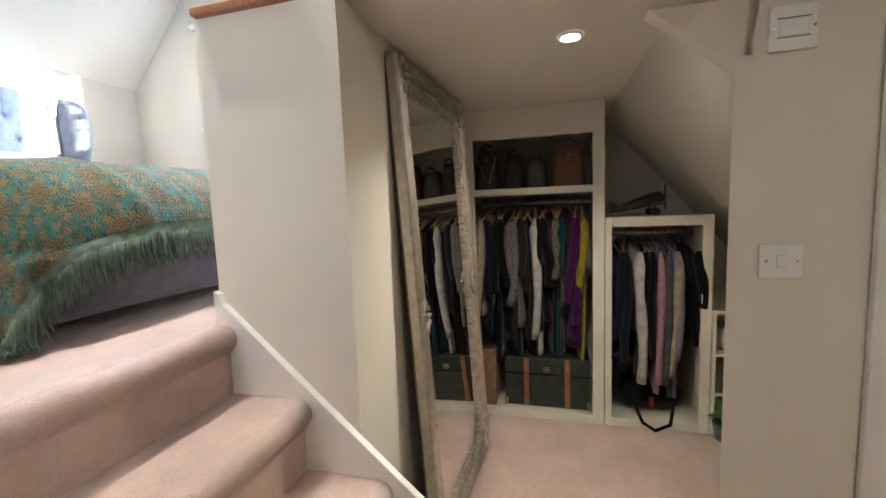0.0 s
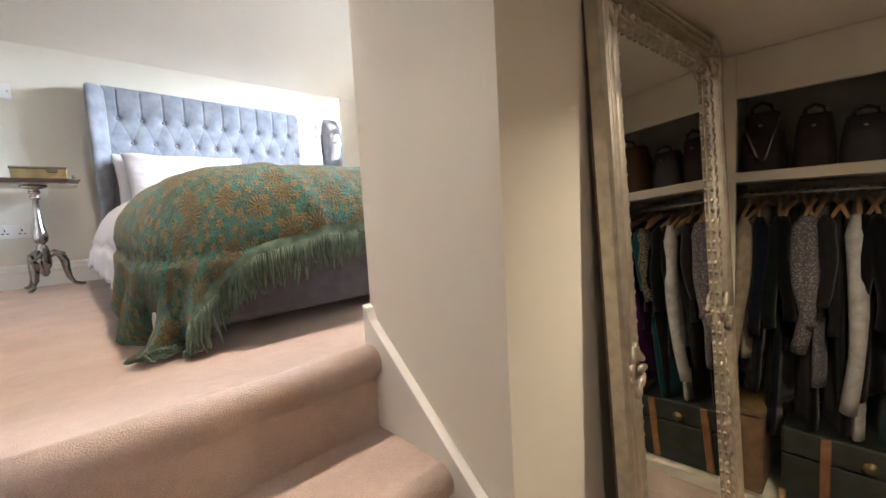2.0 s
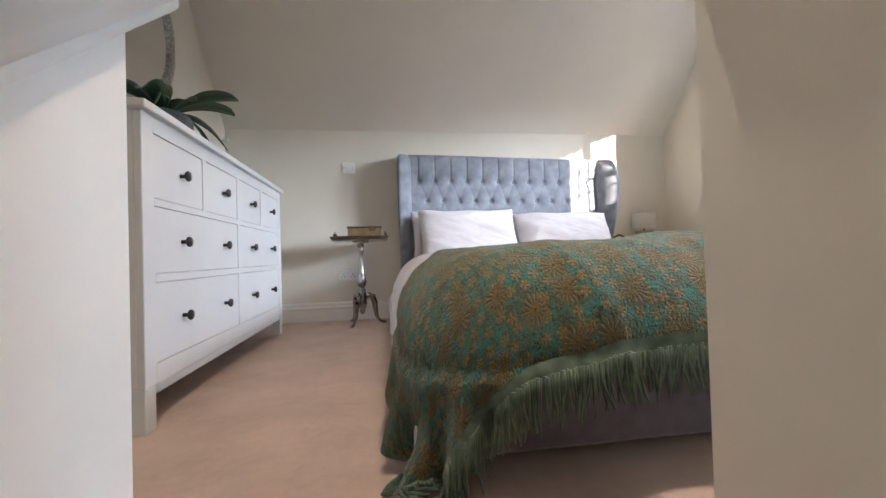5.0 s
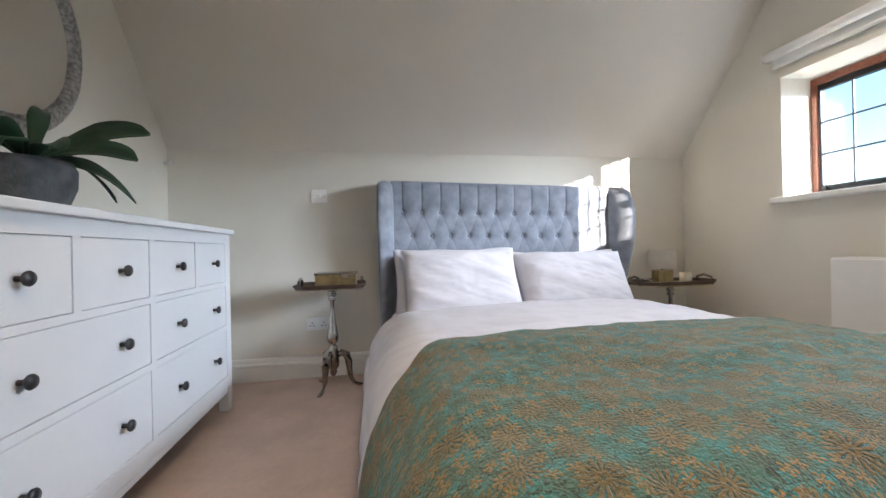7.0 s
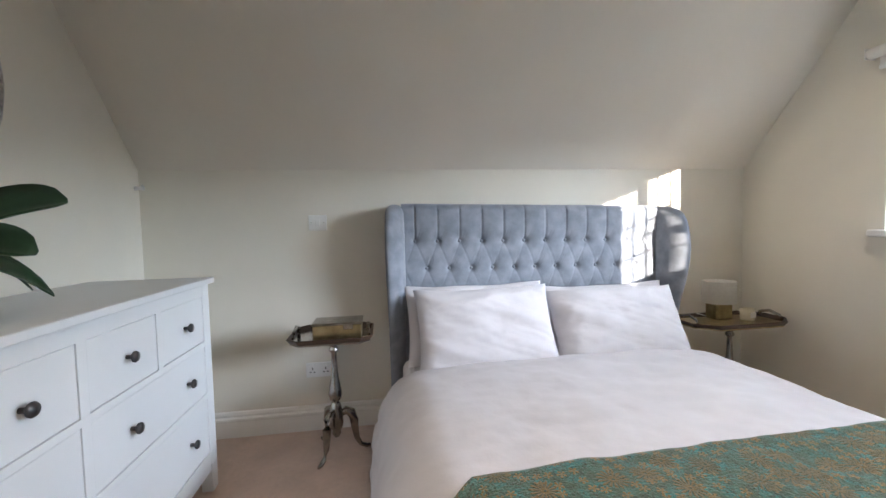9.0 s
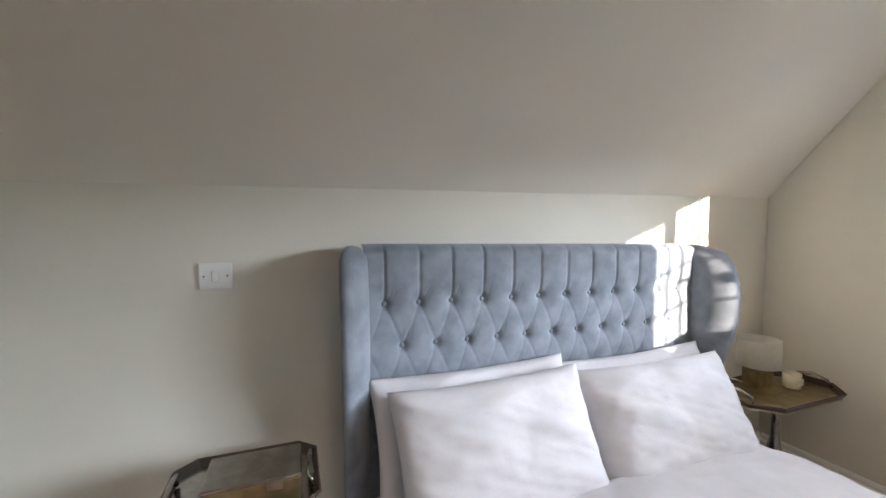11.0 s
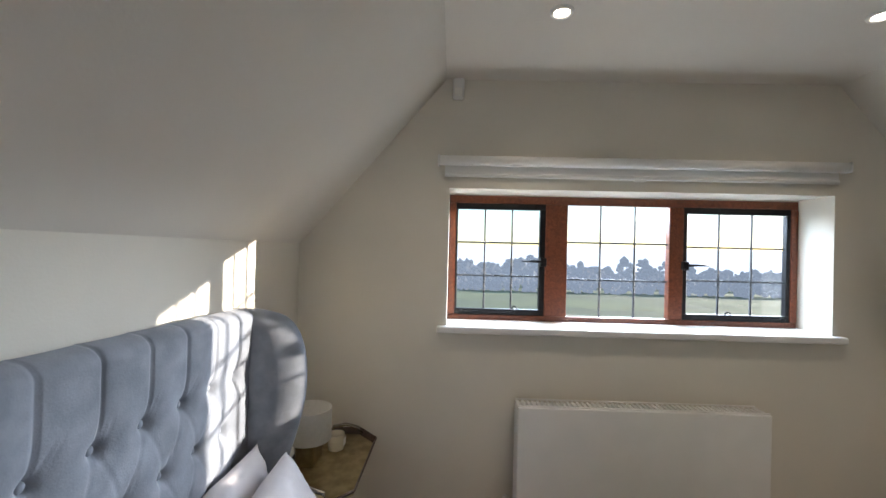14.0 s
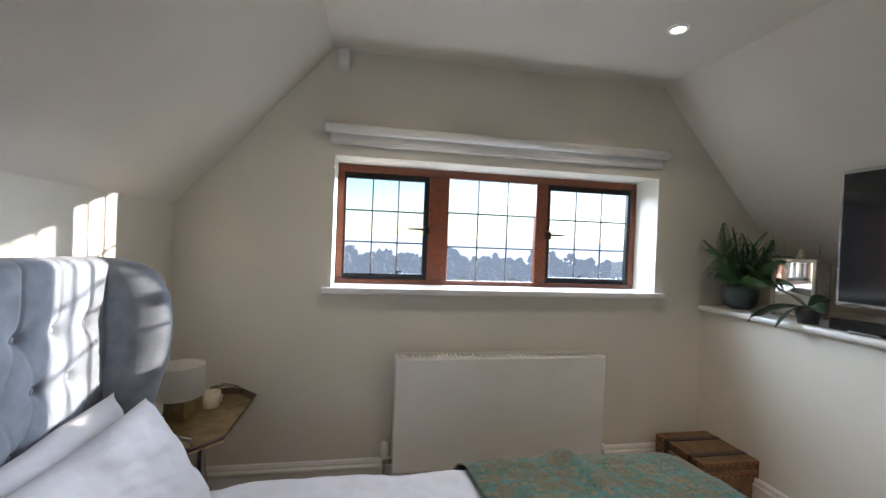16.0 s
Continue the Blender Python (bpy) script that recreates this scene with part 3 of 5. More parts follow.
def woods(x, y0, y1, low, high, seed):
    """A far belt of bare and evergreen trees: many small clumps, uneven in height."""
    rnd = random.Random(seed)
    bm = bmesh.new()
    ico = bmesh.new()
    bmesh.ops.create_icosphere(ico, subdivisions=1, radius=1)
    co = [v.co.copy() for v in ico.verts]
    fc = [[v.index for v in f.verts] for f in ico.faces]
    ico.free()
    y = y0
    while y < y1:
        h = rnd.uniform(low, high) * (1.45 if rnd.random() < 0.10 else 1.0)
        wdt = h * rnd.uniform(0.45, 0.8)
        cx = x + rnd.uniform(-10, 10)
        for k in range(34):
            a, q = rnd.uniform(0, 6.283), rnd.random() ** 0.7
            e = math.sqrt(max(0.02, 1 - (2 * q - 1) ** 2))
            rr = wdt * (rnd.uniform(0.09, 0.19) if k > 3 else 0.30)
            spread = wdt * 0.55 * e * math.sqrt(rnd.random())
            c = Vector((cx + spread * math.cos(a), y + spread * math.sin(a), land(cx) - 0.3 + h * (0.12 + 0.8 * q)))
            vs = [bm.verts.new(c + Vector((p.x, p.y, p.z * 1.2)) * rr * rnd.uniform(0.65, 1.25)) for p in co]
            for f in fc:
                bm.faces.new([vs[q2] for q2 in f])
        y += wdt * rnd.uniform(0.3, 0.6)
    return tagged(part("far_woods", bm, WOODS), "far belt of bare winter trees, their haze an added glow", "trees", kind="stuff")


# added ridges cover the horizon; pale emission stands for haze
HAZE_GLOW = mat("haze_ridge_glow", (0.12, 0.14, 0.16), 1.0, scale=0.01)
hz = HAZE_GLOW.node_tree.nodes["Principled BSDF"]
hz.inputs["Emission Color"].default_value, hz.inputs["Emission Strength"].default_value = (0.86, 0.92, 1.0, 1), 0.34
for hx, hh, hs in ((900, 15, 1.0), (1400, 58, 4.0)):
    tagged(part("backdrop_haze_ridge", sheet(120, 6, lambda u, v: (hx + 150 * v, -2400 + 4200 * u, -90 + (hh + 60 + 5 * noise.noise(Vector((u * 9, hs, 0)))) * math.sin(v * 1.57))), HAZE_GLOW), "added far ridges glowing pale as horizon haze", "hills", kind="structure")
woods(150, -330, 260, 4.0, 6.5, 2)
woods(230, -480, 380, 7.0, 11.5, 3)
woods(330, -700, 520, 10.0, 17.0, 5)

# ---- bed ----
BX0, BX1, BY1 = 1.335, 3.03, -2.42
bed = thing("bed", (0, 0, 0), "blue-grey velvet wingback bed with a deep-buttoned headboard", "bed")
HBX0, HBX1, HBF = 1.385, 2.965, -0.118
ROWS = [1.080, 0.923, 0.766, 0.609]
BTN = []
for r, z in enumerate(ROWS):
    n = 12 if r % 2 == 0 else 11
    for i in range(n):
        BTN.append((1.459 + 0.1295 * (i + (0 if r % 2 == 0 else 0.5)), z))


def sag(x, z):
    """The headboard's top falls slightly towards the gable."""
    return z * (1 - 0.026 * max(0.0, x - 1.45) / 1.5)


def hb_surface(u, v):
    x, z = HBX0 + (HBX1 - HBX0) * u, 0.10 + 1.195 * v
    d = 0.0
    for bx, bz in BTN:
        q = math.hypot(x - bx, z - bz)
        if q < 0.16:
            d -= 0.018 * math.exp(-(q / 0.016) ** 2) + 0.013 * math.exp(-(q / 0.046) ** 2)
            # short creases pulled from the button up to one side
            lean = 0.35 + 0.25 * math.sin(bx * 37 + bz * 11)
            up, off = z - bz, (x - bx) - lean * (z - bz)
            if 0.004 < up < 0.075:
                k = math.sin(math.pi * (up - 0.004) / 0.071)
                d -= 0.0035 * k * (math.exp(-((off - 0.006) / 0.0028) ** 2) + 0.7 * math.exp(-((off - 0.019) / 0.003) ** 2))
    # pleats: diagonals between buttons, uprights above the first row
    if z > ROWS[-1] - 0.05:
        p = ((x - 1.459) / 0.1295)
        if z > ROWS[0]:
            f = abs(p - round(p)) * 0.1295
            d -= 0.008 * math.exp(-(f / 0.0032) ** 2) * min(1, (z - ROWS[0]) / 0.02)
            d += 0.004 * abs(math.sin(math.pi * p)) * min(1, (z - ROWS[0]) / 0.06)
        else:
            q = (ROWS[0] - z) / 0.314
            for sgn in (1, -1):
                f = (p + sgn * q)
                f = abs(f - round(f)) * 0.1295 * 0.92
                d -= 0.0026 * math.exp(-(f / 0.0035) ** 2)
    round_top = max(0.0, z - 1.255) / 0.04
    d -= 0.055 * (1 - math.sqrt(max(0.0, 1 - min(1, round_top) ** 2)))
    return (x, HBF - d, sag(x, z))


hb = bmesh.new()
join(hb, sheet(300, 170, hb_surface))
box(HBX0, HBX1, -0.075, -0.02, 0.02, 1.24, 0.012, 2, hb)
headboard = part("headboard", hb, VELVET, bed)
bt = bmesh.new()
bmesh.ops.create_uvsphere(bt, u_segments=10, v_segments=6, radius=0.011)
bmesh.ops.scale(bt, vec=(1, 0.6, 1), verts=bt.verts)
for f in bt.faces:
    f.smooth = True
bme = bpy.data.meshes.new("button")
bt.to_mesh(bme)
bt.free()
bme.materials.append(VELVET)
for bx, bz in BTN:
    o = new("button", bme)
    o.parent = headboard
    o.matrix_basis = pose(bx, HBF + 0.028, sag(bx, bz))


def wing(xi, sgn, name):
    """A padded wing: runs forward from the headboard, then curls outward to a rounded edge."""
    plan = [(0.030, -0.015), (-0.012, -0.060), (-0.016, -0.115), (-0.013, -0.155), (-0.004, -0.190), (0.013, -0.225), (0.035, -0.255), (0.060, -0.278),
            (0.079, -0.286), (0.094, -0.280), (0.099, -0.264), (0.094, -0.240), (0.086, -0.205), (0.079, -0.150), (0.076, -0.090), (0.074, -0.030), (0.066, -0.015)]
    out = bmesh.new()
    rows = 56
    rings = []
    for j in range(rows + 1):
        z = 0.03 + 1.262 * j / rows
        if z > 1.02:
            q = (z - 1.02) / 0.272
            reach = 0.40 + 0.60 * math.sqrt(max(0.0, 1 - q ** 2.6))
        else:
            q = min(1.0, (1.02 - z) / 0.55)
            reach = 1.0 - 0.40 * (q * q * (3 - 2 * q))
        crown = 0.0 if z < 1.25 else 1 - math.sqrt(max(0.06, 1 - ((z - 1.25) / 0.043) ** 2))
        ring = []
        for px, py in plan:
            y = -0.015 + (py + 0.015) * reach
            x = 0.032 + (px - 0.032) * (0.55 + 0.45 * reach if px > 0.032 else 1.0)
            x += (0.030 - x) * crown * 0.8
            y += (-0.06 - y) * crown * 0.35
            ring.append(out.verts.new((xi + sgn * x, y, sag(xi, z))))
        rings.append(ring)
    n = len(plan)
    for a, c in zip(rings, rings[1:]):
        for i in range(n):
            out.faces.new((a[i], a[(i + 1) % n], c[(i + 1) % n], c[i])).smooth = True
    out.faces.new(rings[0])
    out.faces.new(rings[-1]).smooth = True
    bmesh.ops.recalc_face_normals(out, faces=out.faces[:])
    w = part(name, out, VELVET, bed)
    md = w.modifiers.new("soft", "SUBSURF")
    md.levels, md.render_levels = 1, 1
    return w


wing(HBX0, -1, "wing")
wing(HBX1, 1, "wing")
part("bed_base", box(BX0, BX1, BY1, -0.13, 0.045, 0.30, 0.025, 3), BASEFAB, bed, "dark grey upholstered bed base")
for lx in (BX0 + 0.22, BX1 - 0.22):
    for ly in (BY1 + 0.22, -0.3):
        part("foot", box(lx - 0.03, lx + 0.03, ly - 0.03, ly + 0.03, 0, 0.05, 0.004), DARKWOOD, bed)
solid("mattress", box(BX0 + 0.03, BX1 - 0.03, BY1 + 0.03, -0.15, 0.302, 0.43, 0.05, 4), LINEN, "white mattress under the bedding", "mattress")


def drape(u, v, x0, x1, y0, y1, ztop, r, floor, fold, crown):
    """Cloth laid over a slab: (u, v) are metres on the flat cloth; what passes the edge falls."""
    nx, ny = min(max(u, x0 + r), x1 - r), min(max(v, y0 + r), y1)
    dx, dy = u - nx, v - ny
    s = math.hypot(dx, dy)
    mx = (u - (x0 + x1) / 2) / (x1 - x0)
    top = ztop + crown * max(0, 1 - (2 * mx) ** 2)
    if s < 1e-6:
        return Vector((u, v, top))
    ex, ey = dx / s, dy / s
    arc = r * math.pi / 2
    if s < arc:
        a = s / r
        return Vector((nx + ex * r * math.sin(a), ny + ey * r * math.sin(a), top - r * (1 - math.cos(a))))
    fall = s - arc
    along = (u if abs(ey) > abs(ex) else v)
    corner = min(abs(ex), abs(ey)) * 1.41
    rip = fold * min(1, fall / 0.2) * (math.sin(along * 23) + 0.6 * math.sin(along * 41 + 1.3)) * 0.5
    rip += 0.045 * corner * min(1, fall / 0.22) * math.sin(math.atan2(ey, ex) * 17)
    out = r + 0.012 + rip + fall * 0.13
    z = top - r - fall
    if z < floor:
        out += (floor - z) * 0.2
        z = floor + 0.006 * (1 + math.sin(u * 60) * math.cos(v * 50))
    return Vector((nx + ex * out, ny + ey * out, z))


def wrinkle(x, y, a, f, s):
    return a * noise.fractal(Vector((x * f, y * f * 1.3, s)), 0.9, 2.0, 4)


def duvet_at(i, j):
    u, v = 1.0 + 2.42 * i, -0.46 - 2.10 * j
    p = drape(u, v, BX0 - 0.10, BX1 + 0.06, BY1 - 0.02, -0.1, 0.475 - 0.02 * j, 0.235, 0.03, 0.014, 0.03)
    p.z += wrinkle(u, v, 0.016, 2.2, 0.0) + wrinkle(u + 0.4 * v, v * 0.4, 0.0035, 6.0, 2.0) - 0.03 * max(0, 1 - j * 14)
    p.x += wrinkle(u, v, 0.012, 3.0, 7.0)
    return p


dv = solid("duvet", sheet(150, 140, duvet_at), LINEN, "white cotton duvet spread over the bed", "duvet")
sm = dv.modifiers.new("thick", "SOLIDIFY")
sm.thickness, sm.offset = 0.012, -1

TX0, TX1, TY0, TY1 = 0.90, 3.46, -1.435, -2.55


def throw_at(i, j):
    u, v = TX0 + (TX1 - TX0) * i, TY0 + (0.07 * i + 0.012 * math.sin(i * 9) - 3.3 * max(0.0, 0.225 - i)) * (1 - j) + (TY1 - TY0 - 0.17 * (1 - i) ** 2) * j
    p = drape(u, v, BX0 - 0.128, BX1 + 0.095, BY1 - 0.07, 0.0, 0.492 - 0.015 * j, 0.25, 0.02, 0.040, 0.035)
    p.z += wrinkle(u, v, 0.018, 2.2, 0.0) + 0.004
    fold = math.exp(-((v + 1.86 - 0.12 * (u - 2.4)) / 0.05) ** 2) * max(0, min(1, (u - 1.9) * 2))
    p.z += 0.025 * fold
    for u0, lean, h in ((1.55, 0.25, 0.009), (1.95, 0.35, 0.007), (2.38, 0.30, 0.009), (2.75, 0.2, 0.006)):
        k = h * math.exp(-((u - u0 + lean * (v + 2.2)) / 0.035) ** 2) * max(0.0, min(1.0, (-2.0 - v) * 2.5))
        p.z += k
        p.y -= k * max(0.0, min(1.0, (-2.35 - v) * 6))
    p.x += wrinkle(u, v, 0.012, 3.0, 7.0)
    return p


tw = solid("throw", sheet(190, 110, throw_at, lambda i, j: ((TX1 - TX0) * i, (TY1 - TY0) * j)), THROW, "teal throw embroidered with ochre flowers over the bed foot", "throw")
sm = tw.modifiers.new("thick", "SOLIDIFY")
sm.thickness, sm.offset = 0.006, 1
rnd = random.Random(4)
fr = bmesh.new()
for k in range(520):
    i = (k + rnd.random()) / 520
    p, q = throw_at(i, 1.0), throw_at(i, 0.97)
    out = p - q
    out.z = 0
    out = out.normalized() if out.length > 1e-4 else Vector((0, -1, 0))
    ln = rnd.uniform(0.065, 0.105)
    sway = Vector((rnd.uniform(-1, 1), rnd.uniform(-1, 1), 0)) * 0.016
    pts = []
    for t in (-0.1, 0.3, 0.65, 1.0):
        w = p + Vector((0, 0, -ln * t)) + out * 0.008 + sway * t * t + Vector((rnd.uniform(-1, 1), rnd.uniform(-1, 1), 0)) * 0.003
        if w.z < 0.014:
            w += out * (0.014 - w.z) * 0.5
            w.z = 0.014 + rnd.random() * 0.014
        pts.append(w)
    tube(pts, [0.004, 0.0042, 0.0036, 0.0018], 5, fr)
part("fringe", fr, FRINGE, tw, "long green tasselled fringe")
part("hem_band", sheet(120, 2, lambda i, j: throw_at(i, 0.978 + 0.022 * j) + Vector((0, -0.009, 0.004))), FRINGE, tw, "plain dark green woven hem")


def pillow(at, rx, rz, w, h, t, seed, label):
    bm = bmesh.new()
    n = 52
    for side in (1, -1):
        def f(a, c):
            x, y = (a - 0.5) * 2, (c - 0.5) * 2
            e = max(0.0, (1 - abs(x) ** 3.2) * (1 - abs(y) ** 3.2)) ** 0.5
            pin = 1 - 0.06 * (1 - abs(x) ** 2) * abs(y) ** 4
            pin2 = 1 - 0.05 * (1 - abs(y) ** 2) * abs(x) ** 4
            zz = side * t / 2 * e + (wrinkle(x * 0.5, y * 0.4, 0.018, 2.6, seed) + wrinkle(x * 0.35 + y * 0.5, y * 0.15, 0.012, 6.0, seed + 3)) * (0.3 + e) * 0.8
            return (x * w / 2 * pin2, y * h / 2 * pin, zz + 0.012 * math.sin(x * 7 + seed) * (1 - e))
        one = sheet(n, n, f)
        if side < 0:
            bmesh.ops.reverse_faces(one, faces=one.faces[:])
        join(bm, one)
    bmesh.ops.remove_doubles(bm, verts=bm.verts[:], dist=0.0015)
    o = solid("pillow", bm, LINEN, label, "pillow", "bed pillows")
    o.matrix_basis = pose(*at, rx, 0, rz)
    return o


pillow((1.80, -0.36, 0.618), 62, 1, 0.74, 0.46, 0.17, 1.0, "white rumpled pillow leaning on the one behind")
pillow((2.545, -0.37, 0.588), 60, -2, 0.76, 0.47, 0.18, 5.0, "plump white pillow leaning on the one behind")
pillow((1.785, -0.225, 0.615), 70, 0, 0.80, 0.46, 0.13, 9.0, "white pillow leaning on the velvet headboard")
pillow((2.555, -0.225, 0.582), 70, 1, 0.80, 0.46, 0.13, 14.0, "white pillow leaning on the velvet headboard")

# ---- dresser ----
DW, DD, DH = 1.60, 0.50, 0.955
DY0 = -2.03
dresser = thing("dresser", (0.012, DY0, 0.0), "white eight-drawer chest with dark round knobs", "dresser")
part("top", box(0, DD + 0.005, 0, DW, DH - 0.025, DH, 0.004), WHITE, dresser)
body = bmesh.new()
FXX = DD - 0.016
for b6 in ((0.0, FXX - 0.022, 0.02, 0.045, 0.13, DH - 0.025), (0.0, FXX - 0.022, DW - 0.045, DW - 0.02, 0.13, DH - 0.025), (0.0, 0.01, 0.045, DW - 0.045, 0.13, DH - 0.025), (0.01, FXX - 0.03, 0.045, DW - 0.045, 0.13, 0.15)):
    box(*b6, 0.0, 1, body)
part("carcass", body, WHITE, dresser)
fr = bmesh.new()
zrow = [(0.188, 0.430), (0.454, 0.660), (0.682, 0.880)]
half = (DW - 0.04) / 2
cols4 = [(0.083, 0.418), (0.448, 0.783), (0.817, 1.152), (1.182, 1.517)]
cols2 = [(0.083, 0.783), (0.817, 1.517)]
F0, F1 = FXX - 0.022, FXX
box(F0, F1, 0.02, 0.083, 0.13, DH - 0.025, 0.002, 1, fr)
box(F0, F1, DW - 0.083, DW - 0.02, 0.13, DH - 0.025, 0.002, 1, fr)
box(F0, F1 - 0.0006, 0.083, DW - 0.083, zrow[2][1], DH - 0.025, 0, 1, fr)
box(F0, F1 - 0.0006, 0.083, DW - 0.083, 0.13, zrow[0][0], 0, 1, fr)
for za, zc in ((zrow[0][1], zrow[1][0]), (zrow[1][1], zrow[2][0])):
    box(F0, F1 - 0.0006, 0.083, DW - 0.083, za, zc, 0, 1, fr)
box(F0, F1 - 0.001, 0.783, 0.817, zrow[0][0], zrow[2][1], 0, 1, fr)
for ya in (0.418, 1.152):
    box(F0, F1 - 0.001, ya, ya + 0.03, zrow[2][0], zrow[2][1], 0, 1, fr)
part("face_frame", fr, WHITE, dresser)
part("plinth_rail", box(F0, F1 - 0.002, 0.083, DW - 0.083, 0.10, 0.13, 0.003, 1), WHITE, dresser)
for ly in (0.02, DW - 0.075):
    for lx in (0.0, FXX - 0.05):
        part("leg", box(lx, lx + 0.05, ly, ly + 0.055, 0, 0.13, 0.003, 1), WHITE, dresser)
kb = lathe([(0.007, 0.0), (0.0065, 0.012), (0.008, 0.016), (0.0165, 0.021), (0.018, 0.026), (0.015, 0.031), (0.0, 0.033)], 16)
kme = bpy.data.meshes.new("knob")
bmesh.ops.rotate(kb, matrix=Matrix.Rotation(radians(90), 3, "Y"), verts=kb.verts)
kb.to_mesh(kme)
kb.free()
kme.materials.append(KNOB)
for row, cols in ((2, cols4), (1, cols2), (0, cols2)):
    for ya, yc in cols:
        g = 0.0022
        d = part("drawer", box(F0 - 0.01, F1 - 0.003, ya + g, yc - g, zrow[row][0] + g, zrow[row][1] - g, 0.0015, 1), WHITE, dresser)
        ks = [(ya + yc) / 2] if row == 2 else [ya + 0.168, yc - 0.168]
        for ky in ks:
            o = new("knob", kme)
            o.parent = d
            o.matrix_basis = pose(F1 - 0.004, ky, (zrow[row][0] + zrow[row][1]) / 2)
            o["label"] = "dark bronze round knob"
# ---- bedroom fixtures ----
def downlight(x, y, z):
    d = thing("downlight", (x, y, z), "round white recessed ceiling downlight, switched on", "downlight", "ceiling downlights")
    part("trim_ring", lathe([(0.028, -0.004), (0.032, -0.010), (0.040, -0.010), (0.044, -0.004), (0.044, 0.0), (0.028, 0.0)], 28, caps=False), PLASTIC, d)
    part("bulb", lathe([(0.0, -0.003), (0.022, -0.004), (0.027, -0.002), (0.027, 0.0)], 24), BULB, d)
    return d


# the third fixture goes with the added, unseen spot
for sx, sy, power in SPOTS:
    downlight(sx, sy, CEILZ - 0.001)
downlight(2.135, -3.765, DCEIL - 0.001)


def plate(name, at, w, h, face, label, kind):
    """A wall plate; built facing -y and turned by face degrees."""
    p = thing(name, at, label, kind, rz=face)
    part("plate", box(-w / 2, w / 2, -0.011, 0, -h / 2, h / 2, 0.004, 2), PLASTIC, p)
    return p


def screws(p, dx):
    for sg in (-1, 1):
        part("screw", prism([(sg * dx + 0.0035 * math.cos(a), 0.0035 * math.sin(a)) for a in np.linspace(0, 2 * math.pi, 9)[:-1]], "y", -0.0125, -0.010), STEEL, p)


sw = plate("wall_switch", (0.916, 0, 1.198), 0.10, 0.088, 0, "white plastic wall switch plate above the bedside table", "switch")
part("rocker", box(-0.012, 0.012, -0.015, -0.010, -0.018, 0.018, 0.002, 1), PLASTIC, sw)
screws(sw, 0.035)
so = plate("wall_socket", (0.892, 0, 0.351), 0.146, 0.086, 0, "white plastic double wall socket above the skirting", "socket")
for sx in (-0.037, 0.037):
    part("rocker", box(sx - 0.006, sx + 0.006, -0.015, -0.010, 0.014, 0.032, 0.002, 1), PLASTIC, so)
    pin = bmesh.new()
    for px, pz, pw, ph in ((0, 0.008, 0.003, 0.006), (-0.011, -0.012, 0.005, 0.003), (0.011, -0.012, 0.005, 0.003)):
        box(sx + px - pw, sx + px + pw, -0.0125, -0.0105, pz - ph, pz + ph, 0, 1, pin)
    part("pin_holes", pin, BLACK, so)
ls = plate("light_switch", (2.0, -4.318, 0.134), 0.107, 0.098, -90, "white plastic light switch on the landing wall", "switch")
part("rocker", box(-0.013, 0.013, -0.016, -0.010, -0.018, 0.018, 0.002, 1), PLASTIC, ls)
screws(ls, 0.037)
fs = plate("fused_spur", (2.0, -4.322, 0.758), 0.112, 0.118, -90, "white plastic fused switch plate on the landing wall", "switch")
part("fuse_cover", box(-0.034, 0.034, -0.014, -0.010, -0.02, 0.022, 0.002, 1), PLASTIC, fs)
for z in (0.025, -0.024):
    part("printed_line", box(-0.038, 0.038, -0.0122, -0.0105, z - 0.0013, z + 0.0013), LEAD, fs)
screws(fs, 0.046)

pir = thing("motion_detector", (W, -0.815, 2.315), "small white alarm sensor high on the gable wall", "sensor")
pir.name = "alarm_sensor"
part("case", box(-0.045, 0, -0.03, 0.03, -0.055, 0.05, 0.012, 3), PLASTIC, pir)
part("lens", box(-0.049, -0.043, -0.02, 0.02, -0.045, -0.005, 0.003, 1), SHADE, pir)
ct = thing("wall_hook", (0.0, -0.035, 1.398), "small white round hook on the wall by the corner", "hook")
part("stem", tube([(0, 0, 0), (0.025, 0, 0), (0.04, 0, 0.004)], [0.012, 0.008, 0.016], 12), PLASTIC, ct)

rad = thing("radiator", (W, -1.735, 0.0), "white flat-panel radiator on the gable wall below the window", "radiator")
part("front_panel", box(-0.157, -0.142, -0.598, 0.598, 0.135, 0.735, 0.005, 2), TRIM, rad)
part("back_panel", box(-0.06, -0.045, -0.585, 0.585, 0.15, 0.725, 0.004, 1), TRIM, rad)
for sy in (-0.598, 0.588):
    part("side_cover", box(-0.142, -0.045, sy, sy + 0.01, 0.15, 0.735, 0.002, 1), TRIM, rad)
gr = bmesh.new()
for k in range(48):
    y = -0.585 + 1.17 * k / 47
    box(-0.141, -0.048, y - 0.006, y + 0.006, 0.722, 0.732, 0, 1, gr)
box(-0.146, -0.138, -0.597, 0.597, 0.733, 0.742, 0.002, 1, gr)
box(-0.05, -0.044, -0.597, 0.597, 0.733, 0.742, 0.002, 1, gr)
part("top_grille", gr, TRIM, rad)
for sy in (-0.45, 0.45):
    part("bracket", box(-0.045, 0, sy - 0.02, sy + 0.02, 0.2, 0.7), TRIM, rad)
v = part("valve", tube([(-0.10, 0.59, 0.17), (-0.10, 0.64, 0.17)], 0.011, 10, tube([(-0.10, 0.64, 0.0), (-0.10, 0.64, 0.20)], 0.009, 10)), CHROME, rad)
part("valve_head", lathe([(0.014, 0.19), (0.019, 0.20), (0.020, 0.235), (0.017, 0.27), (0.012, 0.278)], 16, -0.10, 0.64), PLASTIC, v, "white ribbed thermostat head")
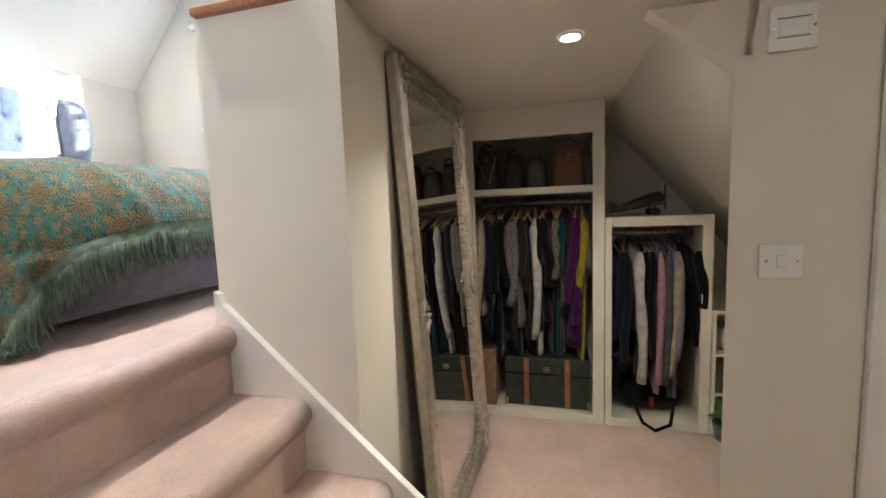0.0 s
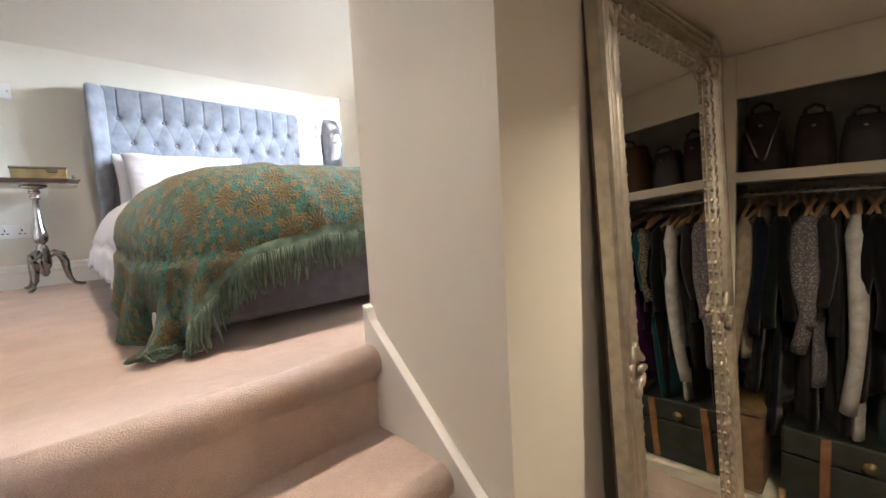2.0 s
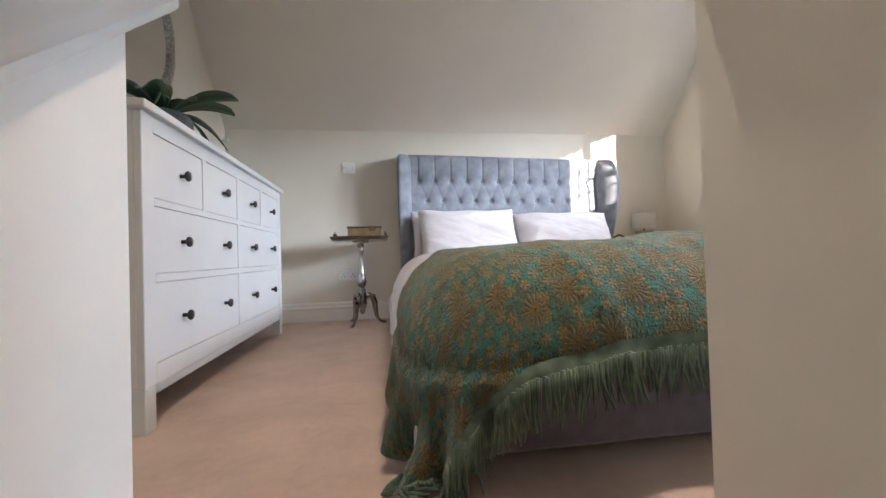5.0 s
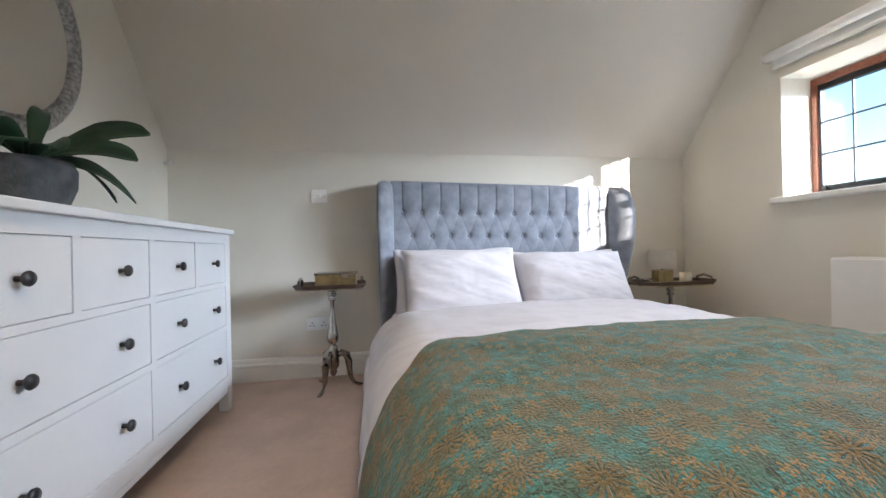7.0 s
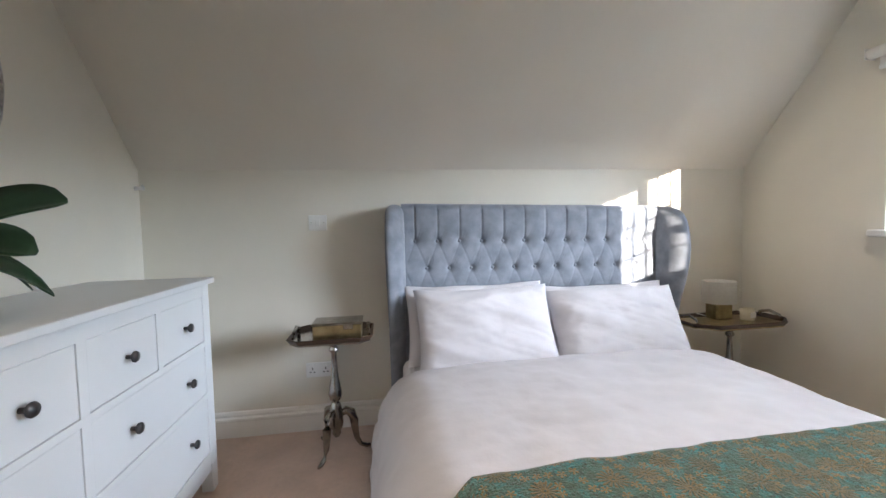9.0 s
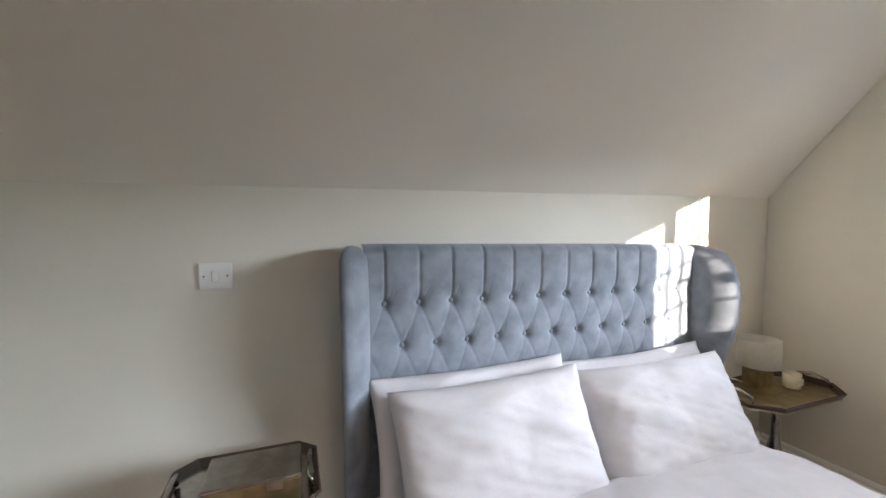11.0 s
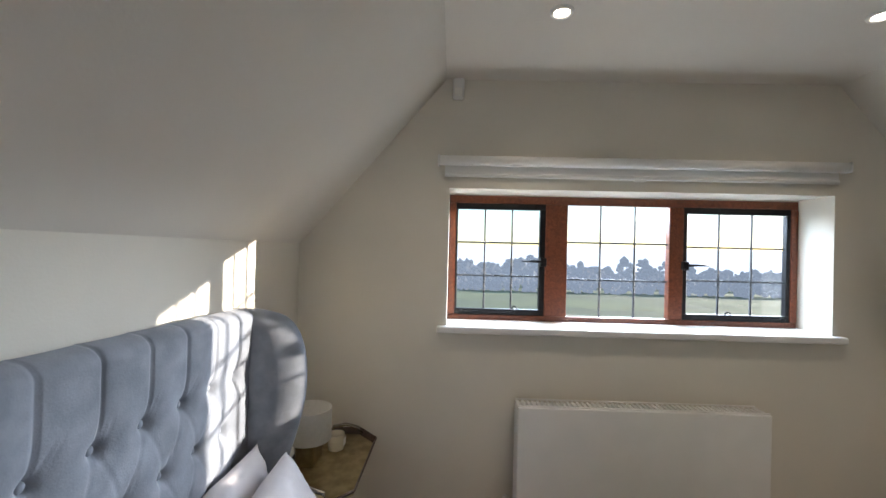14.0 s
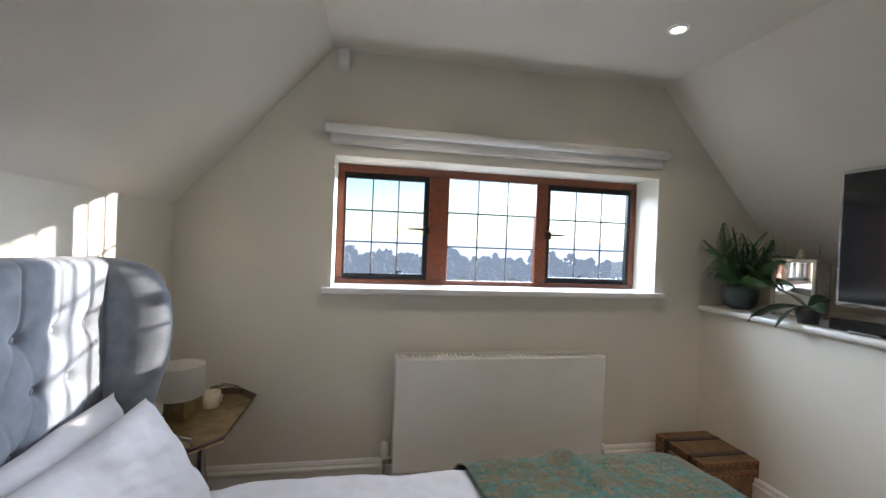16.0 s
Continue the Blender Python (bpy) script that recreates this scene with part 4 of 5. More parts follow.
v = part("valve", tube([(-0.10, -0.59, 0.17), (-0.10, -0.64, 0.17)], 0.011, 10, tube([(-0.10, -0.64, 0.0), (-0.10, -0.64, 0.19)], 0.009, 10)), CHROME, rad)
part("valve_cap", lathe([(0.013, 0.16), (0.015, 0.175), (0.014, 0.20), (0.009, 0.205)], 14, -0.10, -0.64), PLASTIC, v)

bl = thing("roller_blind", (W, -1.75, 1.922), "cream roller blind rolled up above the window", "blind")
part("roll", tube([(-0.04, -1.015, 0.018), (-0.04, 1.022, 0.018)], 0.026, 20), BLIND, bl)
part("hanging_fabric", box(-0.020, -0.016, -0.995, 0.995, -0.052, 0.02, 0.001, 1), BLIND, bl)
part("bottom_bar", tube([(-0.018, -0.995, -0.052), (-0.018, 0.995, -0.052)], 0.008, 10, None, 1.3), BLIND, bl)
for sy in (-1.024, 1.022):
    part("bracket", box(-0.065, 0, sy, sy + 0.008, -0.008, 0.045, 0.003, 1), PLASTIC, bl)
part("pull_tab", box(-0.024, -0.020, -0.03, 0.03, -0.072, -0.04, 0.003, 1), SHADE, bl)


# ---- bedside tables ----
def side_table(at, rz, label, H, hx, hy, c):
    t = thing("side_table", at, label, "side table", "bedside tables", rz)
    pts = [(-hx + c, -hy), (hx - c, -hy), (hx, -hy + c), (hx, hy - c), (hx - c, hy), (-hx + c, hy), (-hx, hy - c), (-hx, -hy + c)]
    tray = part("tray_top", prism([(x * 0.93, y * 0.93) for x, y in pts], "z", H, H + 0.009), BRASS if at[0] > 2 else CHROME, t, "aged metal tray top")
    rim = bmesh.new()
    lo = [Vector((x * 0.92, y * 0.92, H + 0.004)) for x, y in pts]
    hi = [Vector((x, y, H + 0.028)) for x, y in pts]
    for i in range(8):
        j = (i + 1) % 8
        q = [rim.verts.new(p) for p in (lo[i], lo[j], hi[j], hi[i])]
        rim.faces.new(q)
    bmesh.ops.remove_doubles(rim, verts=rim.verts[:], dist=0.0004)
    bmesh.ops.solidify(rim, geom=rim.faces[:], thickness=0.006)
    part("rim", rim, DARKWOOD, tray, "dark raised rim")
    for sg in (-1, 1):
        part("handle", tube([(sg * hx * 0.90, -0.075, H + 0.016), (sg * hx * 0.88, -0.062, H + 0.046), (sg * hx * 0.87, 0, H + 0.062), (sg * hx * 0.88, 0.062, H + 0.046), (sg * hx * 0.90, 0.075, H + 0.016)], 0.0085, 8), CHROME, t)
    prof = [(0.05, H - 0.001), (0.045, H - 0.012), (0.016, H - 0.018), (0.022, H - 0.03), (0.022, H - 0.042), (0.012, H - 0.048), (0.02, H - 0.06), (0.02, H - 0.072), (0.011, H - 0.08),
            (0.0125, H - 0.14), (0.016, H - 0.21), (0.026, H - 0.27), (0.029, H - 0.30), (0.024, H - 0.325), (0.012, H - 0.338), (0.02, H - 0.348), (0.024, H - 0.37), (0.028, H - 0.40),
            (0.03, H - 0.45), (0.026, H - 0.475), (0.015, H - 0.49), (0.019, H - 0.505), (0.009, H - 0.525), (0.0, H - 0.53)]
    part("pedestal", lathe([(r * 1.22, z) for r, z in prof[::-1]], 20), CHROME, t, "turned nickel pedestal")
    for k in range(3):
        a = radians(-115 + 120 * k)
        ca, sa = math.cos(a), math.sin(a)
        leg = [(0.015, 0.195), (0.05, 0.215), (0.078, 0.20), (0.09, 0.16), (0.094, 0.11), (0.102, 0.06), (0.122, 0.025), (0.152, 0.012), (0.172, 0.012)]
        part("leg", tube([(r * ca, r * sa, z) for r, z in leg], [0.014, 0.021, 0.024, 0.022, 0.018, 0.014, 0.011, 0.011, 0.007], 10), CHROME, t, "curved nickel tripod leg")
    return t


side_table((1.010, -0.275, 0), 0, "nickel tripod side table with an octagonal tray top", 0.606, 0.205, 0.175, 0.055)
side_table((3.300, -0.300, 0), 0, "tripod side table with a brass octagonal tray top", 0.546, 0.310, 0.165, 0.095)
tbz = 0.617
tk = thing("trinket_box", (1.045, -0.33, tbz), "mirrored glass trinket box on the bedside tray", "box")
part("body", box(-0.115, 0.115, -0.075, 0.075, 0, 0.075, 0.003, 1), BRASS, tk, "antique mirrored glass sides")
part("lid", box(-0.120, 0.120, -0.08, 0.08, 0.076, 0.088, 0.003, 1), CHROME, tk)
part("clasp", box(0.03, 0.075, -0.082, -0.075, 0.055, 0.085, 0.002, 1), CHROME, tk)

tbz = 0.5555
lampt = thing("table_lamp", (3.315, -0.205, tbz), "small table lamp with a white drum shade", "lamp")
part("base", box(-0.058, 0.058, -0.040, 0.040, 0, 0.088, 0.004, 2), BRASS, lampt, "brushed bronze block base")
part("stem", lathe([(0.008, 0.086), (0.008, 0.14)], 12), CHROME, lampt)
sh = lathe([(0.093, 0.098), (0.091, 0.230)], 40)
for f in [f for f in sh.faces if len(f.verts) > 4]:
    sh.faces.remove(f)
bmesh.ops.solidify(sh, geom=sh.faces[:], thickness=0.003)
part("shade", sh, SHADE, lampt, "white drum shade")
part("cable", tube([(-0.05, 0.03, 0.004), (-0.09, 0.05, 0.02), (-0.12, 0.1, 0.015), (-0.125, 0.16, -0.03)], 0.003, 6), PLASTIC, lampt)
cd = thing("candle_jar", (3.430, -0.290, tbz), "cream candle in a glass jar on the tray", "candle")
gl = lathe([(0.034, 0.0), (0.037, 0.004), (0.038, 0.07), (0.035, 0.07), (0.035, 0.058), (0.0, 0.056)], 24)
part("jar", gl, WAX, cd)
part("paper_label", box(-0.018, 0.018, -0.0405, -0.0385, 0.02, 0.052), SHADE, cd)


# ---- plants ----
def blade(base, direction, length, width, droop, lift, n=10, cup=0.15, twist=0.0):
    """A strap leaf: rises, then arches over."""
    d = Vector(direction).normalized()
    side = d.cross(Vector((0, 0, 1))).normalized()
    side = Matrix.Rotation(radians(twist), 3, d) @ side

    def f(u, v):
        w = width * min(1.0, 0.22 + 1.5 * u) * math.sqrt(max(0.02, 1 - u ** 6))
        p = Vector(base) + d * length * u + Vector((0, 0, lift * u - droop * u * u))
        k = (v - 0.5) * 2
        return p + side * (w / 2) * k + Vector((0, 0, cup * w * k * k))
    bm = sheet(n, 4, f)
    return bm


def leaf_part(bm, m, parent):
    o = part("leaf", bm, m, parent)
    md = o.modifiers.new("thick", "SOLIDIFY")
    md.thickness = 0.003
    return o


orc = thing("orchid", (0.26, -1.43, DH), "dark green orchid in a grey stone pot on the dresser", "plant")
pot = part("pot", lathe([(0.075, 0.0), (0.10, 0.03), (0.118, 0.08), (0.12, 0.13), (0.108, 0.155), (0.098, 0.155), (0.10, 0.13), (0.0, 0.125)], 28), STONEPOT, orc, "rounded grey stone pot")
part("soil", lathe([(0.0, 0.134), (0.1, 0.132)], 20), SOIL, pot)
for dirn, ln_, wd, dr, lf, zb, tw_ in (((0.83, 0.55, 0), 0.285, 0.12, 0.13, 0.27, 0.14, 42), ((1.0, 0.05, 0), 0.27, 0.105, 0.13, 0.15, 0.14, 38), ((0.35, 0.95, 0), 0.25, 0.075, 0.26, 0.18, 0.14, 40), ((0.72, 0.70, 0), 0.25, 0.07, 0.24, 0.16, 0.13, 45),
                                       ((-0.4, 0.9, 0), 0.15, 0.06, 0.16, 0.36, 0.14, 30), ((0.2, -1, 0), 0.30, 0.08, 0.24, 0.24, 0.14, 30), ((-0.7, -0.7, 0), 0.22, 0.07, 0.20, 0.26, 0.14, 30), ((0.75, -0.65, 0), 0.24, 0.075, 0.14, 0.15, 0.14, 25)):
    leaf_part(blade((0.02, 0.0, zb), dirn, ln_, wd, dr, lf, 14, 0.16, tw_), LEAF, orc)
part("aerial_root", tube([(0.02, -0.02, 0.13), (0.08, -0.1, 0.19), (0.10, -0.2, 0.17), (0.09, -0.25, 0.08)], [0.006, 0.006, 0.005, 0.004], 8), LEAF, orc)

rm = thing("round_mirror", (0.0, -1.20, 1.67), "round wall mirror in a hammered silver frame", "mirror")
ring = lathe([(0.340, 0.018), (0.340, 0.022), (0.350, 0.027), (0.368, 0.036), (0.390, 0.038), (0.408, 0.028), (0.415, 0.012), (0.415, 0.002), (0.340, 0.002)], 64, caps=False)
rv = ring.verts[:]
for q in rv:
    k = noise.noise(Vector(q.co) * 60)
    q.co.z += 0.003 * k
bmesh.ops.rotate(ring, matrix=Matrix.Rotation(radians(90), 3, "Y"), verts=ring.verts)
HAMMER = mat("hammered_silver", (0.42, 0.41, 0.40), 0.28, 1.0, vary=0.35, scale=60, bump=1.0, bscale=75)
part("frame", ring, HAMMER, rm, "hammered silver frame")
disc = lathe([(0.0, 0.018), (0.342, 0.018), (0.342, 0.004)], 64)
bmesh.ops.rotate(disc, matrix=Matrix.Rotation(radians(90), 3, "Y"), verts=disc.verts)
for f in disc.faces:
    f.smooth = False
part("glass", disc, MIRROR, rm)

# ---- ledge ----
LZ = 1.0205
palm = thing("palm", (3.555, -3.245, LZ), "small leafy parlour palm in a blue-grey pot on the ledge", "plant")
pp = part("pot", lathe([(0.055, 0.0), (0.078, 0.022), (0.094, 0.07), (0.094, 0.11), (0.086, 0.145), (0.080, 0.145), (0.082, 0.12), (0.0, 0.118)], 24), BLUEPOT, palm, "glazed blue-grey pot")
part("soil", lathe([(0.0, 0.128), (0.08, 0.126)], 16), SOIL, pp)
rnd = random.Random(11)
for k in range(40):
    a = rnd.uniform(0, 2 * math.pi)
    ln_, lf = rnd.uniform(0.14, 0.30), rnd.uniform(0.22, 0.52)
    if math.cos(a) > 0.1:
        ln_ *= 0.34
    if math.sin(a) < -0.3:
        ln_ *= 0.6
    dr = rnd.uniform(0.08, 0.26)
    fr = bmesh.new()
    d = Vector((math.cos(a), math.sin(a), 0))
    sd = d.cross(Vector((0, 0, 1)))
    spine = [d * ln_ * u + Vector((0, 0, 0.13 + lf * u - dr * u * u)) for u in np.linspace(0, 1, 9)]
    tube(spine, [0.003 - 0.0002 * q for q in range(9)], 5, fr)
    for q in range(22):
        u = 0.28 + 0.72 * q / 21
        p = d * ln_ * u + Vector((0, 0, 0.13 + lf * u - dr * u * u))
        for sg in (-1, 1):
            l2 = 0.10 * math.sin(math.pi * min(1, 0.2 + 0.75 * (q / 21))) + 0.012
            dr2 = (d * 0.75 + sd * sg * 0.9).normalized()
            tip = p + dr2 * l2 + Vector((0, 0, -0.55 * l2 + rnd.uniform(-0.01, 0.01)))
            midp = p + dr2 * l2 * 0.5 + Vector((0, 0, 0.004))
            nrm = dr2.cross(Vector((0, 0, 1))).normalized() * 0.0048
            vs = [fr.verts.new(z) for z in (p, midp + nrm, tip, midp - nrm)]
            fr.faces.new(vs)
    o = part("frond", fr, FROND, palm)
lan = thing("lantern", (3.27, -3.325, LZ), "antique silver lantern with mirrored glass sides on the ledge", "lantern", rz=11)
fr = bmesh.new()
for sx in (-0.095, 0.095):
    for sy in (-0.06, 0.06):
        box(sx - 0.009, sx + 0.009, sy - 0.009, sy + 0.009, 0.0, 0.31, 0.002, 1, fr)
box(-0.105, 0.105, -0.07, 0.07, 0.012, 0.026, 0.003, 1, fr)
box(-0.108, 0.108, -0.073, 0.073, 0.298, 0.318, 0.004, 1, fr)
part("frame", fr, SILVER, lan)
for b6 in ((-0.085, 0.085, 0.058, 0.062, 0.028, 0.298), (-0.097, -0.093, -0.05, 0.05, 0.028, 0.298), (0.093, 0.097, -0.05, 0.05, 0.028, 0.298)):
    part("pane", box(*b6), MIRROR, lan, "mirrored glass pane")
part("finial", lathe([(0.03, 0.318), (0.022, 0.335), (0.012, 0.345), (0.016, 0.362), (0.0, 0.375)], 16), SILVER, lan)
part("handle", tube([(-0.08, 0, 0.345), (-0.083, 0, 0.42), (0, 0, 0.425), (0.083, 0, 0.42), (0.08, 0, 0.345)], 0.004, 8), SILVER, lan)
ot = thing("orchid", (3.08, -3.14, LZ), "flat-leaved orchid in a small grey pot on the ledge", "plant")
part("pot", lathe([(0.04, 0.0), (0.05, 0.05), (0.052, 0.08), (0.045, 0.08), (0.0, 0.07)], 20), STONEPOT, ot)
for dirn, ln_, wd, dr, lf in (((1, 0.3, 0), 0.26, 0.07, 0.16, 0.05), ((0.9, -0.3, 0), 0.22, 0.075, 0.05, 0.12), ((0.3, 0.9, 0), 0.14, 0.06, 0.16, 0.06), ((-0.8, 0.5, 0), 0.16, 0.06, 0.1, 0.1), ((0.2, -1, 0), 0.16, 0.07, 0.05, 0.1)):
    leaf_part(blade((0, 0, 0.07), dirn, ln_, wd, dr, lf, 12, 0.12, 25), LEAF, ot)
tv = thing("television", (2.46, -3.20, LZ), "flat-screen television with a silver frame on the ledge", "television")
part("bezel", box(-0.55, 0.55, -0.045, 0.0, 0.105, 0.748, 0.006, 2), STEEL, tv, "silver edge frame")
part("screen", box(-0.532, 0.532, -0.002, 0.003, 0.125, 0.730), BLACK, tv, "black glossy screen")
part("stand_neck", box(-0.06, 0.06, -0.04, -0.01, 0.01, 0.12, 0.004, 1), BLACK, tv)
part("stand_foot", box(-0.22, 0.22, -0.14, 0.02, 0.0, 0.012, 0.004, 1), BLACK, tv)
sb = thing("soundbar", (2.46, -3.135, LZ), "slim black soundbar in front of the television", "soundbar")
part("bar", box(-0.5, 0.5, -0.035, 0.035, 0.0, 0.055, 0.008, 2), BLACK, sb)
rc = thing("remote_control", (2.80, -3.085, LZ), "small silver-grey remote control on the ledge", "remote")
part("case", box(-0.06, 0.06, -0.018, 0.018, 0.0, 0.014, 0.004, 2), STEEL, rc)

tr = thing("trunk", (3.432, -2.93, 0.0), "small tan canvas steamer trunk with dark straps on the carpet", "trunk")
part("body", box(-0.165, 0.165, -0.17, 0.17, 0.0, 0.165, 0.006, 2), TRUNKTAN, tr)
lid = part("lid", box(-0.167, 0.167, -0.172, 0.172, 0.168, 0.235, 0.006, 2), TRUNKTAN, tr)
ed = bmesh.new()
for sx in (-0.168, 0.168):
    for sy in (-0.173, 0.173):
        box(sx - 0.012, sx + 0.012, sy - 0.012, sy + 0.012, 0.0, 0.236, 0.003, 1, ed)
for z in (0.008, 0.158, 0.178, 0.232):
    for sy in (-0.173, 0.173):
        box(-0.17, 0.17, sy - 0.010, sy + 0.010, z - 0.008, z + 0.008, 0.002, 1, ed)
    for sx in (-0.168, 0.168):
        box(sx - 0.010, sx + 0.010, -0.17, 0.17, z - 0.008, z + 0.008, 0.002, 1, ed)
part("edging", ed, TRUNKEDGE, tr, "brown fibre edging")
for sx in (-0.09, 0.085):
    part("strap", box(sx - 0.016, sx + 0.016, -0.182, 0.186, 0.236, 0.243, 0.002, 1, box(sx - 0.016, sx + 0.016, 0.180, 0.187, 0.12, 0.24, 0.002, 1)), LEATHER, lid)
part("handle", tube([(-0.18, -0.05, 0.09), (-0.20, -0.03, 0.07), (-0.20, 0.03, 0.07), (-0.18, 0.05, 0.09)], 0.009, 8), LEATHER, tr)
part("lock", box(-0.03, 0.03, 0.181, 0.19, 0.10, 0.17, 0.004, 1), DARKMETAL, tr)
rv = bmesh.new()
for q in range(9):
    for sg in (-1, 1):
        for z in (0.158, 0.228):
            box(-0.17 - 0.012, -0.17 - 0.008, -0.15 + 0.0375 * q - 0.004, -0.15 + 0.0375 * q + 0.004, z - 0.004, z + 0.004, 0, 1, rv)
            box(-0.15 + 0.0375 * q - 0.004, -0.15 + 0.0375 * q + 0.004, 0.183, 0.186, z - 0.004, z + 0.004, 0, 1, rv)
part("rivets", rv, BRASS, tr)["kind"] = "stuff"


# ---- dressing area ----
WX = 3.05


def frame_unit(name, label, y0, y1, z1, openings, stile):
    """A built-in open wardrobe: painted front frame, sides and back."""
    u = thing(name, (WX, (y0 + y1) / 2, LOW), label, "wardrobe", "built-in wardrobes")
    c, h = (y0 + y1) / 2, z1 - LOW
    a, b2 = y0 - c, y1 - c
    part("side_panel", box(0.02, W - WX - 0.002, a, a + 0.02, 0, h, 0.002, 1), WARDROBE, u)
    part("side_panel", box(0.02, W - WX - 0.002, b2 - 0.02, b2, 0, h, 0.002, 1), WARDROBE, u)
    part("top_panel", box(0.02, W - WX - 0.002, a + 0.02, b2 - 0.02, h - 0.02, h, 0.002, 1), WARDROBE, u)
    part("back_panel", box(W - WX - 0.012, W - WX - 0.004, a + 0.02, b2 - 0.02, 0.0, h - 0.02), WARDROBE, u)
    part("floor_panel", box(0.02, W - WX - 0.014, a + 0.02, b2 - 0.02, 0.03, 0.048, 0.001, 1), WARDROBE, u)
    part("plinth", box(0.0, 0.02, a + stile[0], b2 - stile[1], 0.0, 0.05, 0.002, 1), WARDROBE, u)
    part("stile", box(-0.002, 0.02, a, a + stile[0], 0.0, h, 0.002, 1), WARDROBE, u)
    part("stile", box(-0.002, 0.02, b2 - stile[1], b2, 0.0, h, 0.002, 1), WARDROBE, u)
    part("header", box(0.0, 0.02, a + stile[0], b2 - stile[1], openings, h, 0.002, 1), WARDROBE, u)
    return u


WARDROBE = mat("ivory_wardrobe_paint", (0.70, 0.66, 0.56), 0.5, vary=0.03, scale=5, bump=0.03)
UT0, UT1 = -3.982, DRY - 0.002
ut = frame_unit("wardrobe", "tall ivory built-in open wardrobe packed with clothes", UT0, UT1, DCEIL - 0.002, 0.70 - LOW, (0.062, 0.080))
cz = (UT0 + UT1) / 2
part("shelf", box(-0.004, W - WX - 0.014, UT0 - cz + 0.02, UT1 - cz - 0.02, 0.375 - LOW, 0.415 - LOW, 0.003, 1), WARDROBE, ut)
part("hanging_rail", tube([(0.26, UT0 - cz + 0.02, 0.325 - LOW), (0.26, UT1 - cz - 0.02, 0.325 - LOW)], 0.0125, 14), STEEL, ut, "polished steel rail")
ul = frame_unit("wardrobe", "low ivory built-in open wardrobe with hanging shirts", -4.515, UT0 - 0.004, 0.232, 0.178 - LOW, (0.05, 0.035))
cl = (-4.515 + UT0 - 0.004) / 2
part("hanging_rail", tube([(0.26, -4.495 - cl, 0.125 - LOW), (0.26, UT0 - 0.024 - cl, 0.125 - LOW)], 0.0125, 14), STEEL, ul, "polished steel rail")
su = thing("shelf_unit", (WX, -4.72, LOW), "low ivory open shelf unit under the slope", "shelf")
for sy in (-0.20, 0.18):
    part("side_panel", box(0.0, W - WX - 0.002, sy, sy + 0.02, 0, 0.69, 0.002, 1), WARDROBE, su)
for z in (0.03, 0.22, 0.44, 0.672):
    part("shelf", box(0.002, W - WX - 0.004, -0.18, 0.18, z, z + 0.018, 0.002, 1), WARDROBE, su)
part("back_panel", box(W - WX - 0.012, W - WX - 0.004, -0.18, 0.18, 0.0, 0.69), WARDROBE, su)
jar = thing("glass_jar", (WX + 0.1, -4.60, LOW + 0.459), "small pale glass jar on the shelf", "jar")
part("body", lathe([(0.035, 0), (0.045, 0.02), (0.045, 0.10), (0.03, 0.115), (0.0, 0.116)], 18), WAX, jar)
pb = thing("potted_plant", (WX - 0.03, -4.585, LOW), "bright green leafy plant in a pot beside the shelves", "plant")
part("pot", lathe([(0.05, 0), (0.065, 0.09), (0.06, 0.09), (0.0, 0.08)], 18), BLUEPOT, pb)
GREEN = mat("bright_leaf", (0.16, 0.27, 0.05), 0.5, scale=20, second=(0.08, 0.16, 0.04))
rnd = random.Random(6)
for k in range(16):
    a = rnd.uniform(0, 6.28)
    leaf_part(blade((0, 0, 0.08), (math.cos(a), math.sin(a), 0), rnd.uniform(0.05, 0.12), 0.045, rnd.uniform(0.02, 0.1), rnd.uniform(0.06, 0.26), 6), GREEN, pb)


def cloth(name, c, rough=0.9, stripe=None, dots=None):
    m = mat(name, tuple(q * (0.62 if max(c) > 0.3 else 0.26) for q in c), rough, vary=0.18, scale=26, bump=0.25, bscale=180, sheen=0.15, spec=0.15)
    if stripe or dots:
        nt = m.node_tree
        b = nt.nodes["Principled BSDF"]
        src = b.inputs["Base Color"].links[0].from_socket
        tc = nt.nodes.new("ShaderNodeTexCoord")
        mx = nt.nodes.new("ShaderNodeMix")
        mx.data_type = "RGBA"
        nt.links.new(src, mx.inputs[6])
        mx.inputs[7].default_value = (*(stripe or dots), 1)
        if stripe:
            wv = nt.nodes.new("ShaderNodeTexWave")
            wv.bands_direction = "Z"
            wv.inputs["Scale"].default_value, wv.inputs["Distortion"].default_value = 30, 0.8
            fac = wv.outputs["Fac"]
        else:
            wv = nt.nodes.new("ShaderNodeTexVoronoi")
            wv.inputs["Scale"].default_value = 120
            fac = wv.outputs["Distance"]
        nt.links.new(tc.outputs["Object"], wv.inputs["Vector"])
        rp2 = nt.nodes.new("ShaderNodeMath")
        rp2.operation, rp2.inputs[1].default_value = "GREATER_THAN", 0.5 if stripe else 0.42
        nt.links.new(fac, rp2.inputs[0])
        nt.links.new(rp2.outputs[0], mx.inputs[0])
        nt.links.new(mx.outputs[2], b.inputs["Base Color"])
    return m


HANGER = wood_mat("pale_hanger_wood", (0.42, 0.25, 0.12), (0.30, 0.17, 0.08), 0.45)


